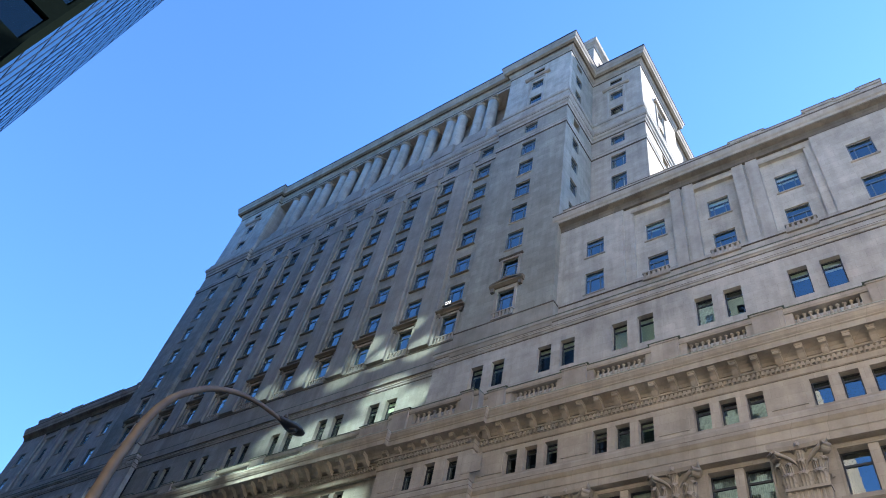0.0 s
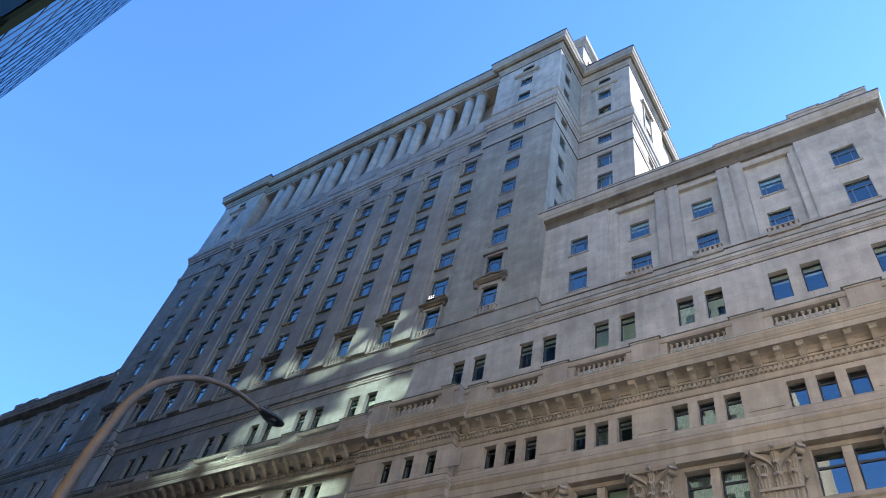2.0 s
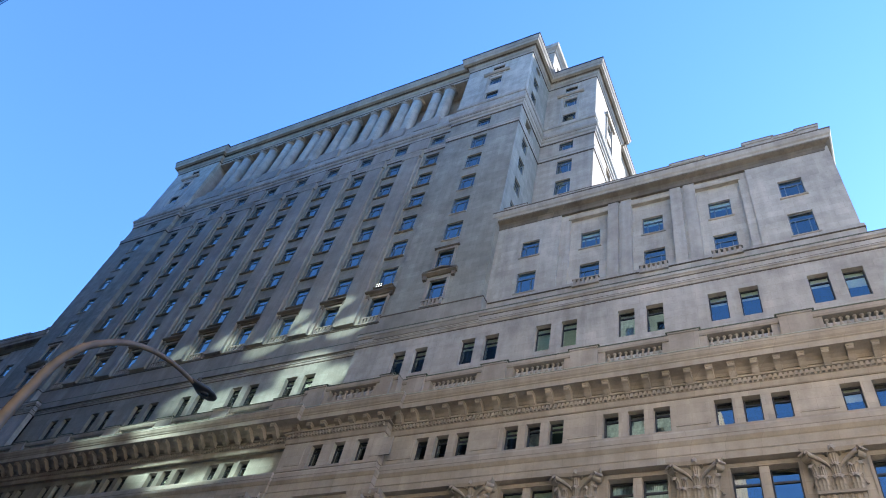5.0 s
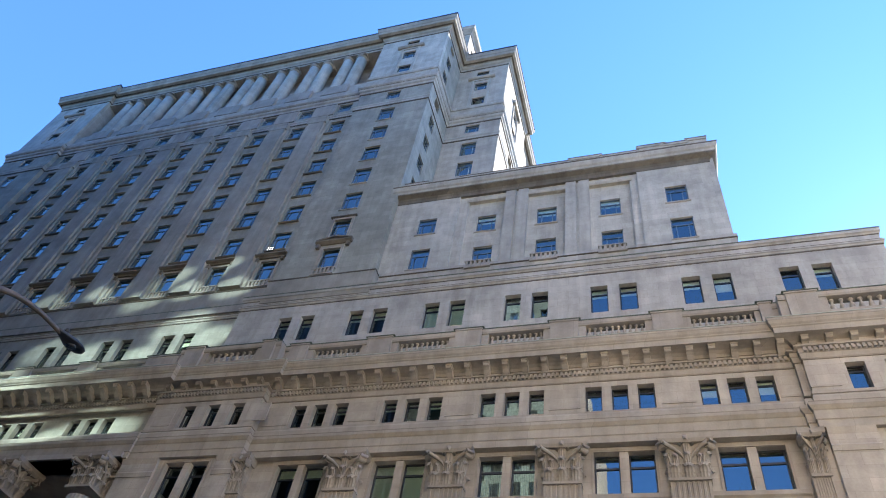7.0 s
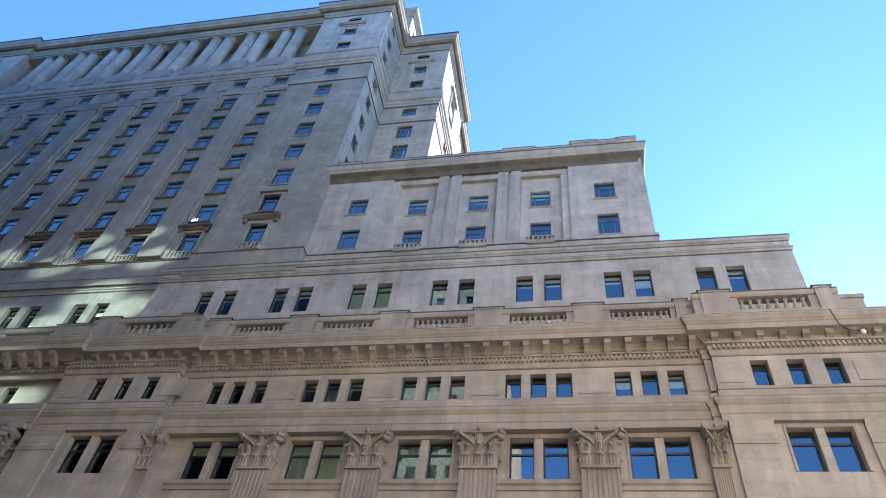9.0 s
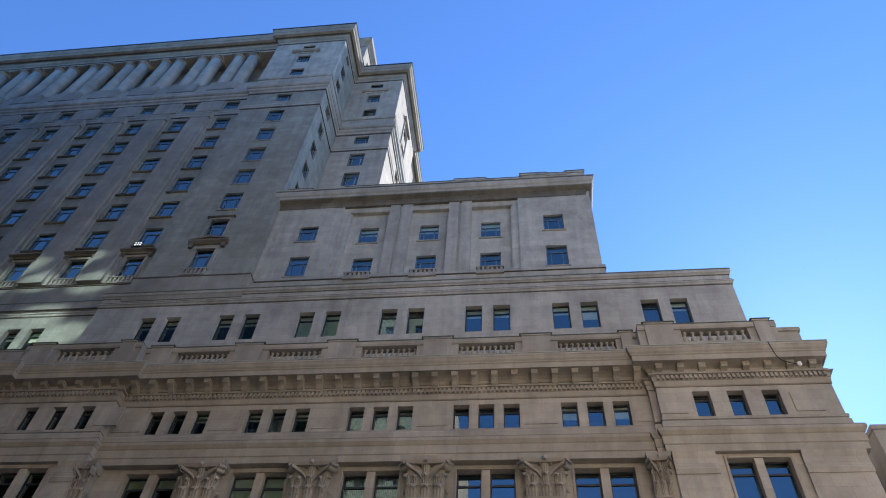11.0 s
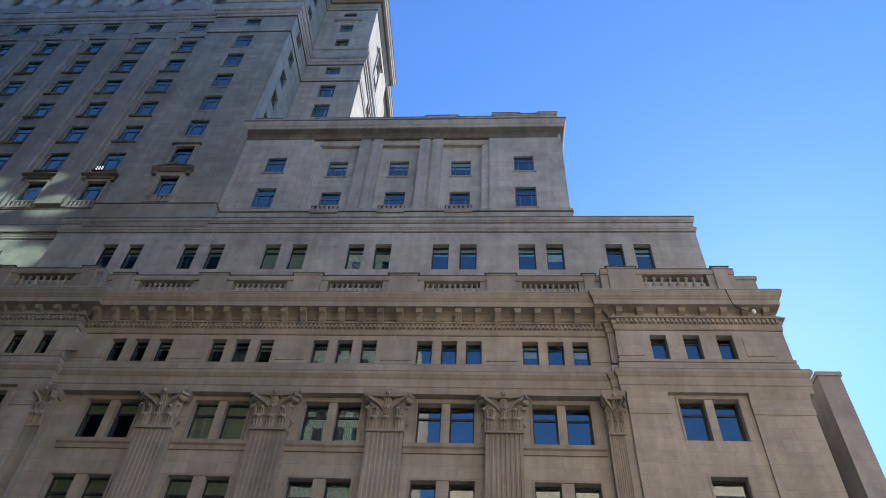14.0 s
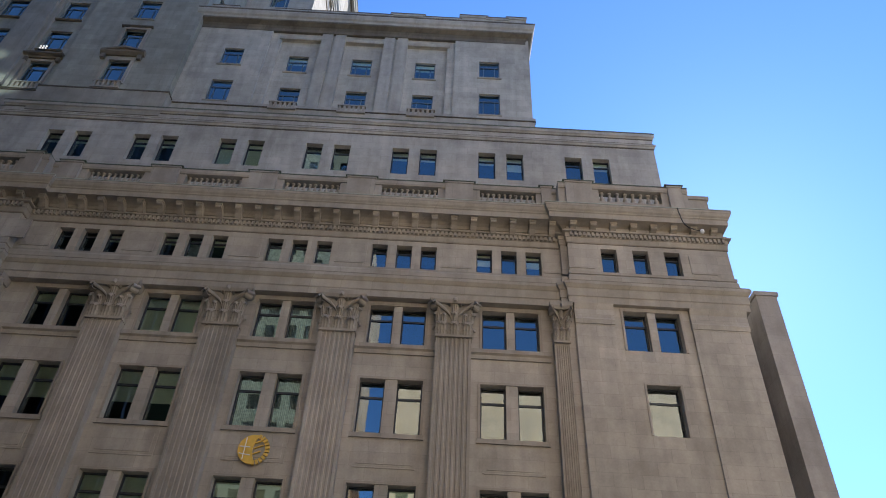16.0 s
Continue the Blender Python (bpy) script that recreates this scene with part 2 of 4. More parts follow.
def sweep(bm, path, profile):
    """A moulding: profile points (out, z) carried along a plan path, mitred; out is to the right of the way."""
    n = len(path)
    rows = []
    for i, p in enumerate(path):
        p = Vector(p)
        d1 = (p - Vector(path[i - 1])).normalized() if i else None
        d2 = (Vector(path[i + 1]) - p).normalized() if i < n - 1 else None
        d1, d2 = d1 or d2, d2 or d1
        n1, n2 = Vector((d1.y, -d1.x)), Vector((d2.y, -d2.x))
        m = (n1 + n2) / max(0.3, 1 + n1.dot(n2))
        rows.append([bm.verts.new((p.x + m.x * o, p.y + m.y * o, z)) for o, z in profile])
    k = len(profile)
    for a, b in zip(rows[:-1], rows[1:]):
        for j in range(k):
            bm.faces.new([a[j], b[j], b[(j + 1) % k], a[(j + 1) % k]])
    bm.faces.new(rows[0][::-1])
    bm.faces.new(rows[-1])
    bmesh.ops.recalc_face_normals(bm, faces=bm.faces)


def lathe(bm, profile, seg=16, cx=0, cy=0):
    rings = [[bm.verts.new((cx + r * math.cos(2 * math.pi * i / seg), cy + r * math.sin(2 * math.pi * i / seg), z)) for i in range(seg)] for r, z in profile]
    for a, b in zip(rings[:-1], rings[1:]):
        for i in range(seg):
            f = bm.faces.new([a[i], a[(i + 1) % seg], b[(i + 1) % seg], b[i]])
            f.smooth = True
    bm.faces.new(rings[0][::-1])
    bm.faces.new(rings[-1])


# ---- the large building ----
AXIS = -59.5
building = tagged(new("office_building"), "tall pale grey granite classical office block with columns and setbacks", "building")


def mirrored(x):
    return 2 * AXIS - x


# window kinds, made once and then copied: frame, pane, blind
kinds = {}


def make_window(kind, w, h, style):
    t, dp = 0.09, 0.12
    lo, hi = -w / 2 + t, w / 2 - t
    if style == "sash":
        zt = h * 0.70
        panes = [(lo, t, hi, zt - 0.06), (lo, zt + 0.06, hi, h - t)]
    elif style == "tee":
        zt, q = h * 0.70, w * 0.27
        panes = [(lo, t, -q - 0.04, zt - 0.05), (-q + 0.04, t, q - 0.04, zt - 0.05), (q + 0.04, t, hi, zt - 0.05), (lo, zt + 0.05, hi, h - t)]
    elif style == "slim":
        zt = h * 0.78
        panes = [(lo, t, hi, zt - 0.05), (lo, zt + 0.05, hi, h - t)]
    else:
        panes = [(lo, t, hi, h - t)]
    bm = bmesh.new()
    wall(bm, Matrix.Identity(4), -w / 2, w / 2, 0, h, panes, dp)
    frame_ob = part("window", bm, BLUEFRAME if style == "tee" else BRONZE, building)
    for a, b, c, d in panes:
        bm = bmesh.new()
        bm.faces.new([bm.verts.new(p) for p in ((a - 0.01, 0.06, b - 0.01), (c + 0.01, 0.06, b - 0.01), (c + 0.01, 0.06, d + 0.01), (a - 0.01, 0.06, d + 0.01))])
        part("pane", bm, GLASS, frame_ob).visible_shadow = False
    kinds[kind] = (frame_ob, w, h, [True])


blind_cache = {}


def window(kind, M, u, v, rng, blind=None, curtain=False):
    """Sets a window of a kind into the hole whose lower edge has its middle at (u, v) on wall M."""
    src, w, h, fresh = kinds[kind]
    deep = 0.17 if kind.startswith(("shaft", "mid", "crown", "side")) else 0.4
    m = M @ Matrix.Translation((u, deep, v)) @ pose(0, 0, 0, rng.uniform(-.35, .35), 0, rng.uniform(-.35, .35))
    if fresh[0]:
        fresh[0] = False
        src.matrix_basis = m
        ob = src
    else:
        ob = src.copy()
        scene.collection.objects.link(ob)
        ob.matrix_basis = m
        for pane in [o for o in src.children if o.name.startswith("pane")]:
            pane = pane.copy()
            scene.collection.objects.link(pane)
            pane.parent = ob
    if blind:
        key = (kind, round(blind, 1), curtain)
        if key not in blind_cache:
            bm = bmesh.new()
            if curtain:
                k = 24
                for i in range(k):
                    a0, a1 = -w / 2 + 0.08 + (w - 0.16) * i / k, -w / 2 + 0.08 + (w - 0.16) * (i + 1) / k
                    d0, d1 = 0.3 + 0.05 * (i % 2), 0.3 + 0.05 * ((i + 1) % 2)
                    vs = [bm.verts.new(p) for p in ((a0, d0, h * (1 - blind)), (a1, d1, h * (1 - blind)), (a1, d1, h), (a0, d0, h))]
                    bm.faces.new(vs)
            else:
                box(bm, -w / 2 + 0.06, w / 2 - 0.06, 0.17, 0.18, h * (1 - blind), h - 0.05)
            blind_cache[key] = part("curtain" if curtain else "blind", bm, CURTAIN if curtain else BLIND, ob)
        else:
            c = blind_cache[key].copy()
            scene.collection.objects.link(c)
            c.parent = ob
    return ob


rng = random.Random(7)
make_window("frieze", 1.02, 1.9, "slim")
make_window("order", 1.46, 2.72, "sash")
make_window("order_tall", 1.44, 3.25, "sash")
make_window("order_wide", 1.9, 3.05, "sash")
make_window("attic", 1.33, 2.88, "slim")
make_window("mid_low", 1.86, 2.85, "tee")
make_window("mid_high", 1.86, 2.4, "tee")
make_window("shaft", 2.05, 3.0, "tee")
make_window("shaft_tall", 1.95, 3.2, "tee")
make_window("shaft_small", 1.95, 1.95, "tee")
make_window("side_slim", 1.6, 2.4, "tee")

BAY = 6.83
right_bays = [4.37 - BAY * k for k in range(5)]
wing_bays = [right_bays, [mirrored(x) for x in right_bays]]
porch_bays = [AXIS + BAY * (k + 0.5) for k in range(-3, 3)]


def triple(x, off=1.6):
    return [x - off, x, x + off]


def holes_for(kind, xs, v):
    _, w, h, _ = kinds[kind]
    return [(x - w / 2, v, x + w / 2, v + h) for x in xs]


def set_row(kind, M, xs, v, p_blind=0.3, amounts=(0.3, 0.4, 0.6), curtains=0.0, given=None):
    for i, x in enumerate(xs):
        if given and i < len(given):
            q = given[i]
            window(kind, M, x, v, rng, 0.9 if q == "c" else q, q == "c")
            continue
        cur = rng.random() < curtains
        b = rng.choice(amounts) if rng.random() < p_blind else None
        window(kind, M, x, v, rng, 0.9 if cur else b, cur)


# lower body: recessed wings at y 0, pavilions at y -0.72
def lower_wing(bays, xa, xb):
    M = front(0.0)
    f = [q for x in bays for q in triple(x)]
    g = [q for x in bays for q in (x - 0.98, x + 0.98)]
    h = [q for x in bays for q in (x - 1.06, x + 1.06)]
    holes = holes_for("frieze", f, 29.65) + holes_for("order", g, 23.93) + holes_for("order_tall", h, 18.36) + holes_for("order_tall", h, 12.28)
    bm = bmesh.new()
    wall(bm, M, xa, xb, 0, 34.0, holes)
    part("wall", bm, STONE, building)
    set_row("frieze", M, f, 29.65, given=[0.5, 0, 0.5, 0, 0, 0, "c", "c", "c", 0.3, "c", 0.3, 0, 0, 0.3])
    set_row("order", M, g, 23.93, given=[0, 0, 0, 0, "c", "c", 0.9, 0.9, 0.3, 0.3])
    set_row("order_tall", M, h, 18.36, given=[0, 0, 0, 0, "c", "c", 0.6, 0.6, 0.6, 0.6])
    set_row("order_tall", M, h, 12.28, given=[0, 0, 0, 0.3, 0.6, 0.6, 0.5, 0.5])


PAV_Y = -0.72
right_end, right_pav = 18.55, 8.14
in_pav_r, in_pav_l = -27.4, -36.4


def pavilion(xa, xb, xc, single):
    M = front(PAV_Y)
    f = [xc - 2.05, xc, xc + 2.05]
    g = [xc - 0.97, xc + 0.97]
    holes = holes_for("frieze", f, 29.68) + holes_for("order", g, 23.97)
    hs = [xc] if single else [xc - 1.06, xc + 1.06]
    hk = "order_wide" if single else "order_tall"
    low = 18.7 if single else 18.48
    holes += holes_for(hk, hs, low) + holes_for(hk, hs, 12.3)
    bm = bmesh.new()
    wall(bm, M, xa, xb, 0, 34.0, holes, 0.72)
    part("wall", bm, STONE, building)
    set_row("frieze", M, f, 29.68, 0.0)
    set_row("order", M, g, 23.97, 0.0)
    set_row(hk, M, hs, low, 0.2, (0.3,))
    set_row(hk, M, hs, 12.3, 0.2, (0.3,))


lower_wing(right_bays, in_pav_r, right_pav)
lower_wing(wing_bays[1], mirrored(right_pav), mirrored(in_pav_r))
pavilion(right_pav, right_end, 12.8, True)
pavilion(in_pav_l, in_pav_r, -31.2, False)
pavilion(mirrored(right_end), mirrored(right_pav), mirrored(12.8), True)
pavilion(mirrored(in_pav_r), mirrored(in_pav_l), mirrored(-31.2), False)
bm = bmesh.new()
wall(bm, side(right_end), 0.01, 76.9, 0, 34.0)
part("wall", bm, STONE, building)

# porch: frieze storey over free-standing columns, a deep dark recess behind
M = front(0.0)
f = [q for x in porch_bays for q in triple(x)]
bm = bmesh.new()
wall(bm, M, mirrored(in_pav_l), in_pav_l, 27.0, 34.0, holes_for("frieze", f, 29.65))
# the darker stone partly paints in the shade on the porch front
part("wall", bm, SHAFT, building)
set_row("frieze", M, f, 29.65, 0.2)
bm = bmesh.new()
wall(bm, front(4.0), mirrored(in_pav_l), in_pav_l, 0, 27.4)
wall(bm, side(mirrored(in_pav_l)), 0, 4, 0, 27.0, depth=0.4)
part("porch_back_wall", bm, STONE, building)
bm = bmesh.new()
box(bm, in_pav_l, in_pav_l + 0.4, 0, 4, 0, 27)
box(bm, mirrored(in_pav_l), in_pav_l, -1.4, 4, 27.0, 27.4)
part("porch_ceiling", bm, STONE, building)


# attic storey
def attic(M, xa, xb, xs, v0=34.5):
    p = [q for x in xs for q in (x - 1.1, x + 1.1)]
    bm = bmesh.new()
    wall(bm, M, xa, xb, v0, 46.8, holes_for("attic", p, 40.9))
    # middle attic gets the darker stone, part of its shade in the colour
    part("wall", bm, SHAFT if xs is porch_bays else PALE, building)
    set_row("attic", M, p, 40.9, 0.6, (0.3, 0.3, 0.4), given=[0, 0.3, 0.3, 0.5, 0.3, 0.3, "c", 0, 0.9, 0.9, 0.3, 0.3, 0.3, 0.3] if xs is attic_x else None)


ATT_R = 16.6
attic_x = [4.23 + BAY * (1 - k) for k in range(7)]
attic(front(2.66), in_pav_l + 0.2, ATT_R, attic_x)
attic(front(2.66), mirrored(ATT_R), mirrored(in_pav_l + 0.2), [mirrored(x) for x in attic_x])
attic(front(3.38), mirrored(in_pav_l), in_pav_l, porch_bays)
bm = bmesh.new()
wall(bm, side(ATT_R), 3.27, 70, 34.5, 46.8)
part("wall", bm, PALE, building)

# middle blocks beside the tower shaft
MIDX = [3.4 - 5.87 * k for k in range(5)]
MID_R, MID_L = 7.12, -23.9
MID_Y = 3.6


def middle(flip):
    fx = mirrored if flip else (lambda q: q)
    xs = sorted(fx(x) for x in MIDX)
    a, b = sorted((fx(MID_R), fx(MID_L)))
    zone = sorted((fx(-17.1), fx(0.2)))
    M = front(MID_Y)
    outer = [xs[0], xs[-1]]
    inner = xs[1:-1]
    hl, hh = lambda q: holes_for("mid_low", q, 49.55), lambda q: holes_for("mid_high", q, 54.7)
    panels = [(x - 1.95, 48.9, x + 1.95, 59.2) for x in inner]
    bm = bmesh.new()
    wall(bm, M, a, zone[0], 46.0, 62.0, hl([outer[0]]) + hh([outer[0]]))
    wall(bm, M, zone[1], b, 46.0, 62.0, hl([outer[1]]) + hh([outer[1]]))
    wall(bm, front(MID_Y + 0.22), zone[0], zone[1], 46.0, 62.0, panels, 0.3)
    wall(bm, front(MID_Y + 0.52), zone[0], zone[1], 46.0, 62.0, hl(inner) + hh(inner), 0.4)
    part("wall", bm, PALE, building)
    for x in outer:
        window("mid_low", M, x, 49.55, rng)
        window("mid_high", M, x, 54.7, rng)
    M2 = front(MID_Y + 0.52)
    for x in inner:
        window("mid_low", M2, x, 49.55, rng)
        window("mid_high", M2, x, 54.7, rng, 0.4)
    for x in [(inner[i] + inner[i + 1]) / 2 for i in (0, 1)]:
        for s in (-1, 1):
            bm = bmesh.new()
            box(bm, x + s * 0.62 - 0.5, x + s * 0.62 + 0.5, MID_Y + 0.03, MID_Y + 0.3, 48.9, 60.3)
            part("pilaster_strip", bm, PALE_T, building)


middle(False)
middle(True)
bm = bmesh.new()
wall(bm, side(MID_R), MID_Y + 0.61, 60, 46.0, 62.0)
part("wall", bm, PALE, building)

# tower shaft
TY, BY = 2.88, 3.48
TR, TB = -23.9, -34.2
ROWS = [81.55, 76.95, 72.3, 67.55, 62.8, 58.0, 53.3]
SHB = 5.784
bays = [AXIS + SHB * k for k in range(-4, 5)]
SPLIT = 87.2


def shaft_holes(x, sm=True):
    r = holes_for("shaft_small", [x], 84.2)
    for z in ROWS[:-1]:
        r += holes_for("shaft", [x], z - 2.95)
    return r + holes_for("shaft_tall", [x], ROWS[-1] - 3.15)


def crown_holes(x):
    return [(x - 0.95, 101.0, x + 0.95, 102.2), (x - 0.95, 96.3, x + 0.95, 98.5), (x - 0.95, 92.0, x + 0.95, 94.0)]


make_window("crown_vent", 1.9, 1.2, "plain")
make_window("crown", 1.9, 2.2, "tee")
make_window("crown_low", 1.9, 2.0, "slim")


def corner_windows(M, x):
    window("shaft_small", M, x, 84.2, rng)
    for z in ROWS[:-1]:
        window("shaft", M, x, z - 2.95, rng)
    window("shaft_tall", M, x, ROWS[-1] - 3.15, rng)
    window("crown_vent", M, x, 101.0, rng)
    window("crown", M, x, 96.3, rng)
    window("crown_low", M, x, 92.0, rng)


for flip in (False, True):
    a, b = sorted((mirrored(TR), mirrored(TB))) if flip else (TB, TR)
    x = mirrored(-29.2) if flip else -29.2
    bm = bmesh.new()
    wall(bm, front(TY), a, b, 46.0, SPLIT, shaft_holes(x))
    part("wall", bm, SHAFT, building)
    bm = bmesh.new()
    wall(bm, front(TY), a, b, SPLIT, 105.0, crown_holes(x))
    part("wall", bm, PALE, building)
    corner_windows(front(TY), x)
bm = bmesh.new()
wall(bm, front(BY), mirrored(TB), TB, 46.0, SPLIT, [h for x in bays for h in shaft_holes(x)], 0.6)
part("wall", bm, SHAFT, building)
bm = bmesh.new()
wall(bm, front(BY), mirrored(TB), TB, SPLIT, 92.0, (), 0.6)
wall(bm, front(BY), mirrored(TB), TB, 102.6, 105.0, (), 2.6)
part("wall", bm, STONE, building)
for x in bays:
    window("shaft_small", front(BY), x, 84.2, rng)
    for z in ROWS[:-1]:
        window("shaft", front(BY), x, z - 2.95, rng)
    window("shaft_tall", front(BY), x, ROWS[-1] - 3.15, rng)
# loggia back wall with two rows of openings
make_window("loggia", 1.7, 2.6, "slim")
hl = [h for x in bays for z in (93.0, 98.3) for h in holes_for("loggia", [x], z)]
bm = bmesh.new()
wall(bm, front(6.2), mirrored(TB), TB, 91.0, 105.0, hl)
wall(bm, side(mirrored(TB)), TY + 0.6, 6.2, 90.0, 105.0, depth=0.3)
box(bm, TB, TB + 0.3, TY + 0.6, 6.2, 90.0, 105.0)
box(bm, mirrored(TB), TB, BY + 0.61, 6.19, 91.0, 91.9)
part("loggia_wall", bm, STONE, building)
for x in bays:
    for z in (93.0, 98.3):
        window("loggia", front(6.2), x, z, rng)

# flank of the tower, its set-back wings and their sunlit flanks
WY, WR = 9.8, -16.3
bm = bmesh.new()
yc = 5.55
side_holes = [(yc - 0.8, z - 2.5, yc + 0.8, z - 0.1) for z in ROWS] + [(yc - 0.8, 84.2, yc + 0.8, 86.1), (yc - 0.8, 101.0, yc + 0.8, 102.2), (yc - 0.8, 96.2, yc + 0.8, 98.6), (yc - 0.8, 91.8, yc + 0.8, 94.2)]
wall(bm, side(TR), TY + 0.6, WY, 46.0, 105.0, side_holes)
part("wall", bm, SHAFT, building)
for z in ROWS:
    window("side_slim", side(TR), yc, z - 2.5, rng)
window("side_slim", side(TR), yc, 96.2, rng)
window("side_slim", side(TR), yc, 91.8, rng)
bm = bmesh.new()
xw = -20.15
wall(bm, front(WY), TR - 0.6, WR, 46.0, 105.0, shaft_holes(xw) + crown_holes(xw))
part("wall", bm, STONE, building)
corner_windows(front(WY), xw)
bm = bmesh.new()
fh = [(16.1 - 0.975, z - 2.95, 16.1 + 0.975, z + 0.05) for z in ROWS] + [(16.1 - 0.95, 84.2, 16.1 + 0.95, 86.1), (16.1 - 0.95, 96.3, 16.1 + 0.95, 98.5), (16.1 - 0.95, 92.0, 16.1 + 0.95, 94.0)]
wall(bm, side(WR), WY + 0.6, 22.5, 46.0, 105.0, fh)
wall(bm, side(WR - 1.0), 22.5, 60, 46.0, 105.0)
part("wall", bm, STONE, building)
for z in ROWS:
    window("shaft", side(WR), 16.1, z - 2.95, rng)
window("crown", side(WR), 16.1, 96.3, rng)
window("crown_low", side(WR), 16.1, 92.0, rng)

# dark sheets that paint the unlit rooms behind the openings, then roofs
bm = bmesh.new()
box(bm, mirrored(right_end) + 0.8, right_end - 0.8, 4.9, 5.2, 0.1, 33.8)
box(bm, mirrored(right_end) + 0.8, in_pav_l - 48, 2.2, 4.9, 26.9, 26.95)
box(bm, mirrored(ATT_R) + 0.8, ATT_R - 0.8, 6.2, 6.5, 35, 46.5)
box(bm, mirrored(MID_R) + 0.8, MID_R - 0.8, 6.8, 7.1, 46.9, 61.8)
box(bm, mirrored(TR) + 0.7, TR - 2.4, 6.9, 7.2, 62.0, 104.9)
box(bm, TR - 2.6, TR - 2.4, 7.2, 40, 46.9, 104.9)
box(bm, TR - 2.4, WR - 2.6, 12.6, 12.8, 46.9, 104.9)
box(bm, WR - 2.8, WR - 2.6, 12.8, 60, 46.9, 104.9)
part("room_dark_sheet", bm, ROOM, building)
for r in ((mirrored(right_end) + 0.7, right_end - 0.7, 0.65, 76, 33.9, 34.3), (mirrored(ATT_R) + 0.7, ATT_R - 0.7, 4.1, 70, 46.3, 46.75), (mirrored(MID_R) + 0.7, MID_R - 0.7, 4.6, 60, 61.4, 61.9), (mirrored(TR) + 0.7, TR - 0.7, 4.2, 60, 104.4, 104.9), (TR - 0.6, WR - 1.7, 10.5, 60, 104.4, 104.88)):
    bm = bmesh.new()
    box(bm, *r)
    part("roof", bm, ROOFM, building)
bm = bmesh.new()
box(bm, mirrored(right_end), right_end, 77, 77.6, 0, 34)
box(bm, mirrored(WR), WR, 60, 60.6, 34, 105)
box(bm, mirrored(right_end), mirrored(right_end) + 0.6, 0, 77, 0, 34)
box(bm, mirrored(MID_R), mirrored(MID_R) + 0.6, 4.2, 60, 34, 62)
box(bm, mirrored(TR), mirrored(TR) + 0.6, 3.5, 60, 62, 105)
part("rear_wall", bm, STONE, building)

# ---- mouldings, cornices and the order ----
def moulding(name, path, profile, mat=None, label="", sub=None):
    bm = bmesh.new()
    sweep(bm, path, profile)
    return part(name, bm, mat or STONE_T, sub or building, label)


def plan(y_wing, y_pav, y_porch, x_end=None, back=70):
    """The stepped line of the lower front, from one end to the other and round the corner."""
    e = right_end if x_end is None else x_end
    return [(mirrored(e), 10), (mirrored(e), y_pav), (mirrored(right_pav), y_pav), (mirrored(right_pav), y_wing), (mirrored(in_pav_r), y_wing), (mirrored(in_pav_r), y_pav),
            (mirrored(in_pav_l), y_pav), (mirrored(in_pav_l), y_porch), (in_pav_l, y_porch), (in_pav_l, y_pav), (in_pav_r, y_pav), (in_pav_r, y_wing),
            (right_pav, y_wing), (right_pav, y_pav), (e, y_pav), (e, back)]


moulding("architrave", plan(-0.2, -0.72, -0.9), [(-1.15, 27.0), (0.3, 27.0), (0.3, 27.45), (0.36, 27.5), (0.36, 28.05), (0.42, 28.1), (0.55, 28.3), (0.55, 28.5), (0.15, 28.62), (0.12, 29.2), (0.06, 29.35), (-1.15, 29.35)])
moulding("sill_course", plan(0, -0.72, 0), [(-0.1, 29.4), (0.1, 29.4), (0.1, 29.6), (-0.1, 29.62)])
moulding("bed_moulding", plan(0, -0.72, -0.35), [(-0.4, 32.02), (0.06, 32.02), (0.1, 32.38), (0.14, 32.41), (0.14, 32.73), (0.34, 32.76), (0.34, 32.83), (0.2, 32.9), (0.14, 33.08), (-0.4, 33.12)])
CORN = plan(0, -0.33, -0.77, 17.45)
moulding("main_cornice", CORN, [(-0.3, 33.13), (0.16, 33.13), (0.26, 33.3), (0.46, 33.44), (0.7, 33.51), (1.14, 33.54), (1.14, 33.48), (1.22, 33.48), (1.24, 33.86), (1.31, 33.92), (1.31, 33.98), (1.4, 34.1), (1.47, 34.3), (1.5, 34.34), (1.5, 34.5), (-0.3, 34.52)], label="deep projecting stone cornice")
moulding("cornice_flashing", CORN, [(-0.2, 34.53), (1.52, 34.52), (1.52, 34.58), (-0.2, 34.6)], COPPER, "green weathered copper flashing")
bm = bmesh.new()
box(bm, 0, 0.165, -0.16, 0.05, 32.42, 32.71)
dentil = part("dentil", bm, STONE_T, building, at=Matrix.Translation((in_pav_r + 0.2, -0.14, 0)))
PITCH = 0.285
for xa, xb, y in ((in_pav_r + 0.2 + PITCH, right_pav - 0.1, -0.14), (right_pav + 0.15, right_end, -0.86), (in_pav_l + 0.15, in_pav_r, -0.86)):
    for i in range(int((xb - xa) / PITCH)):
        again(dentil, building, Matrix.Translation((xa + i * PITCH, y, 0)))
bm = bmesh.new()
for xa, xb, y in ((mirrored(in_pav_l), in_pav_l - 0.2, -0.49), (mirrored(right_pav), mirrored(in_pav_r), -0.14)):
    for i in range(int((xb - xa) / PITCH)):
        box(bm, xa + i * PITCH, xa + i * PITCH + 0.165, y - 0.16, y + 0.05, 32.42, 32.71)
tagged(part("dentil_course", bm, STONE_T, building, "row of small square stone dentils"), kind="stuff")
# brackets under the cornice
bm = bmesh.new()
prof = [(0, -0.2), (-0.28, -0.12), (-0.46, 0.02), (-0.62, 0.2), (-0.78, 0.3), (-0.96, 0.34), (-1.0, 0.42), (-1.0, 0.5), (0, 0.5)]
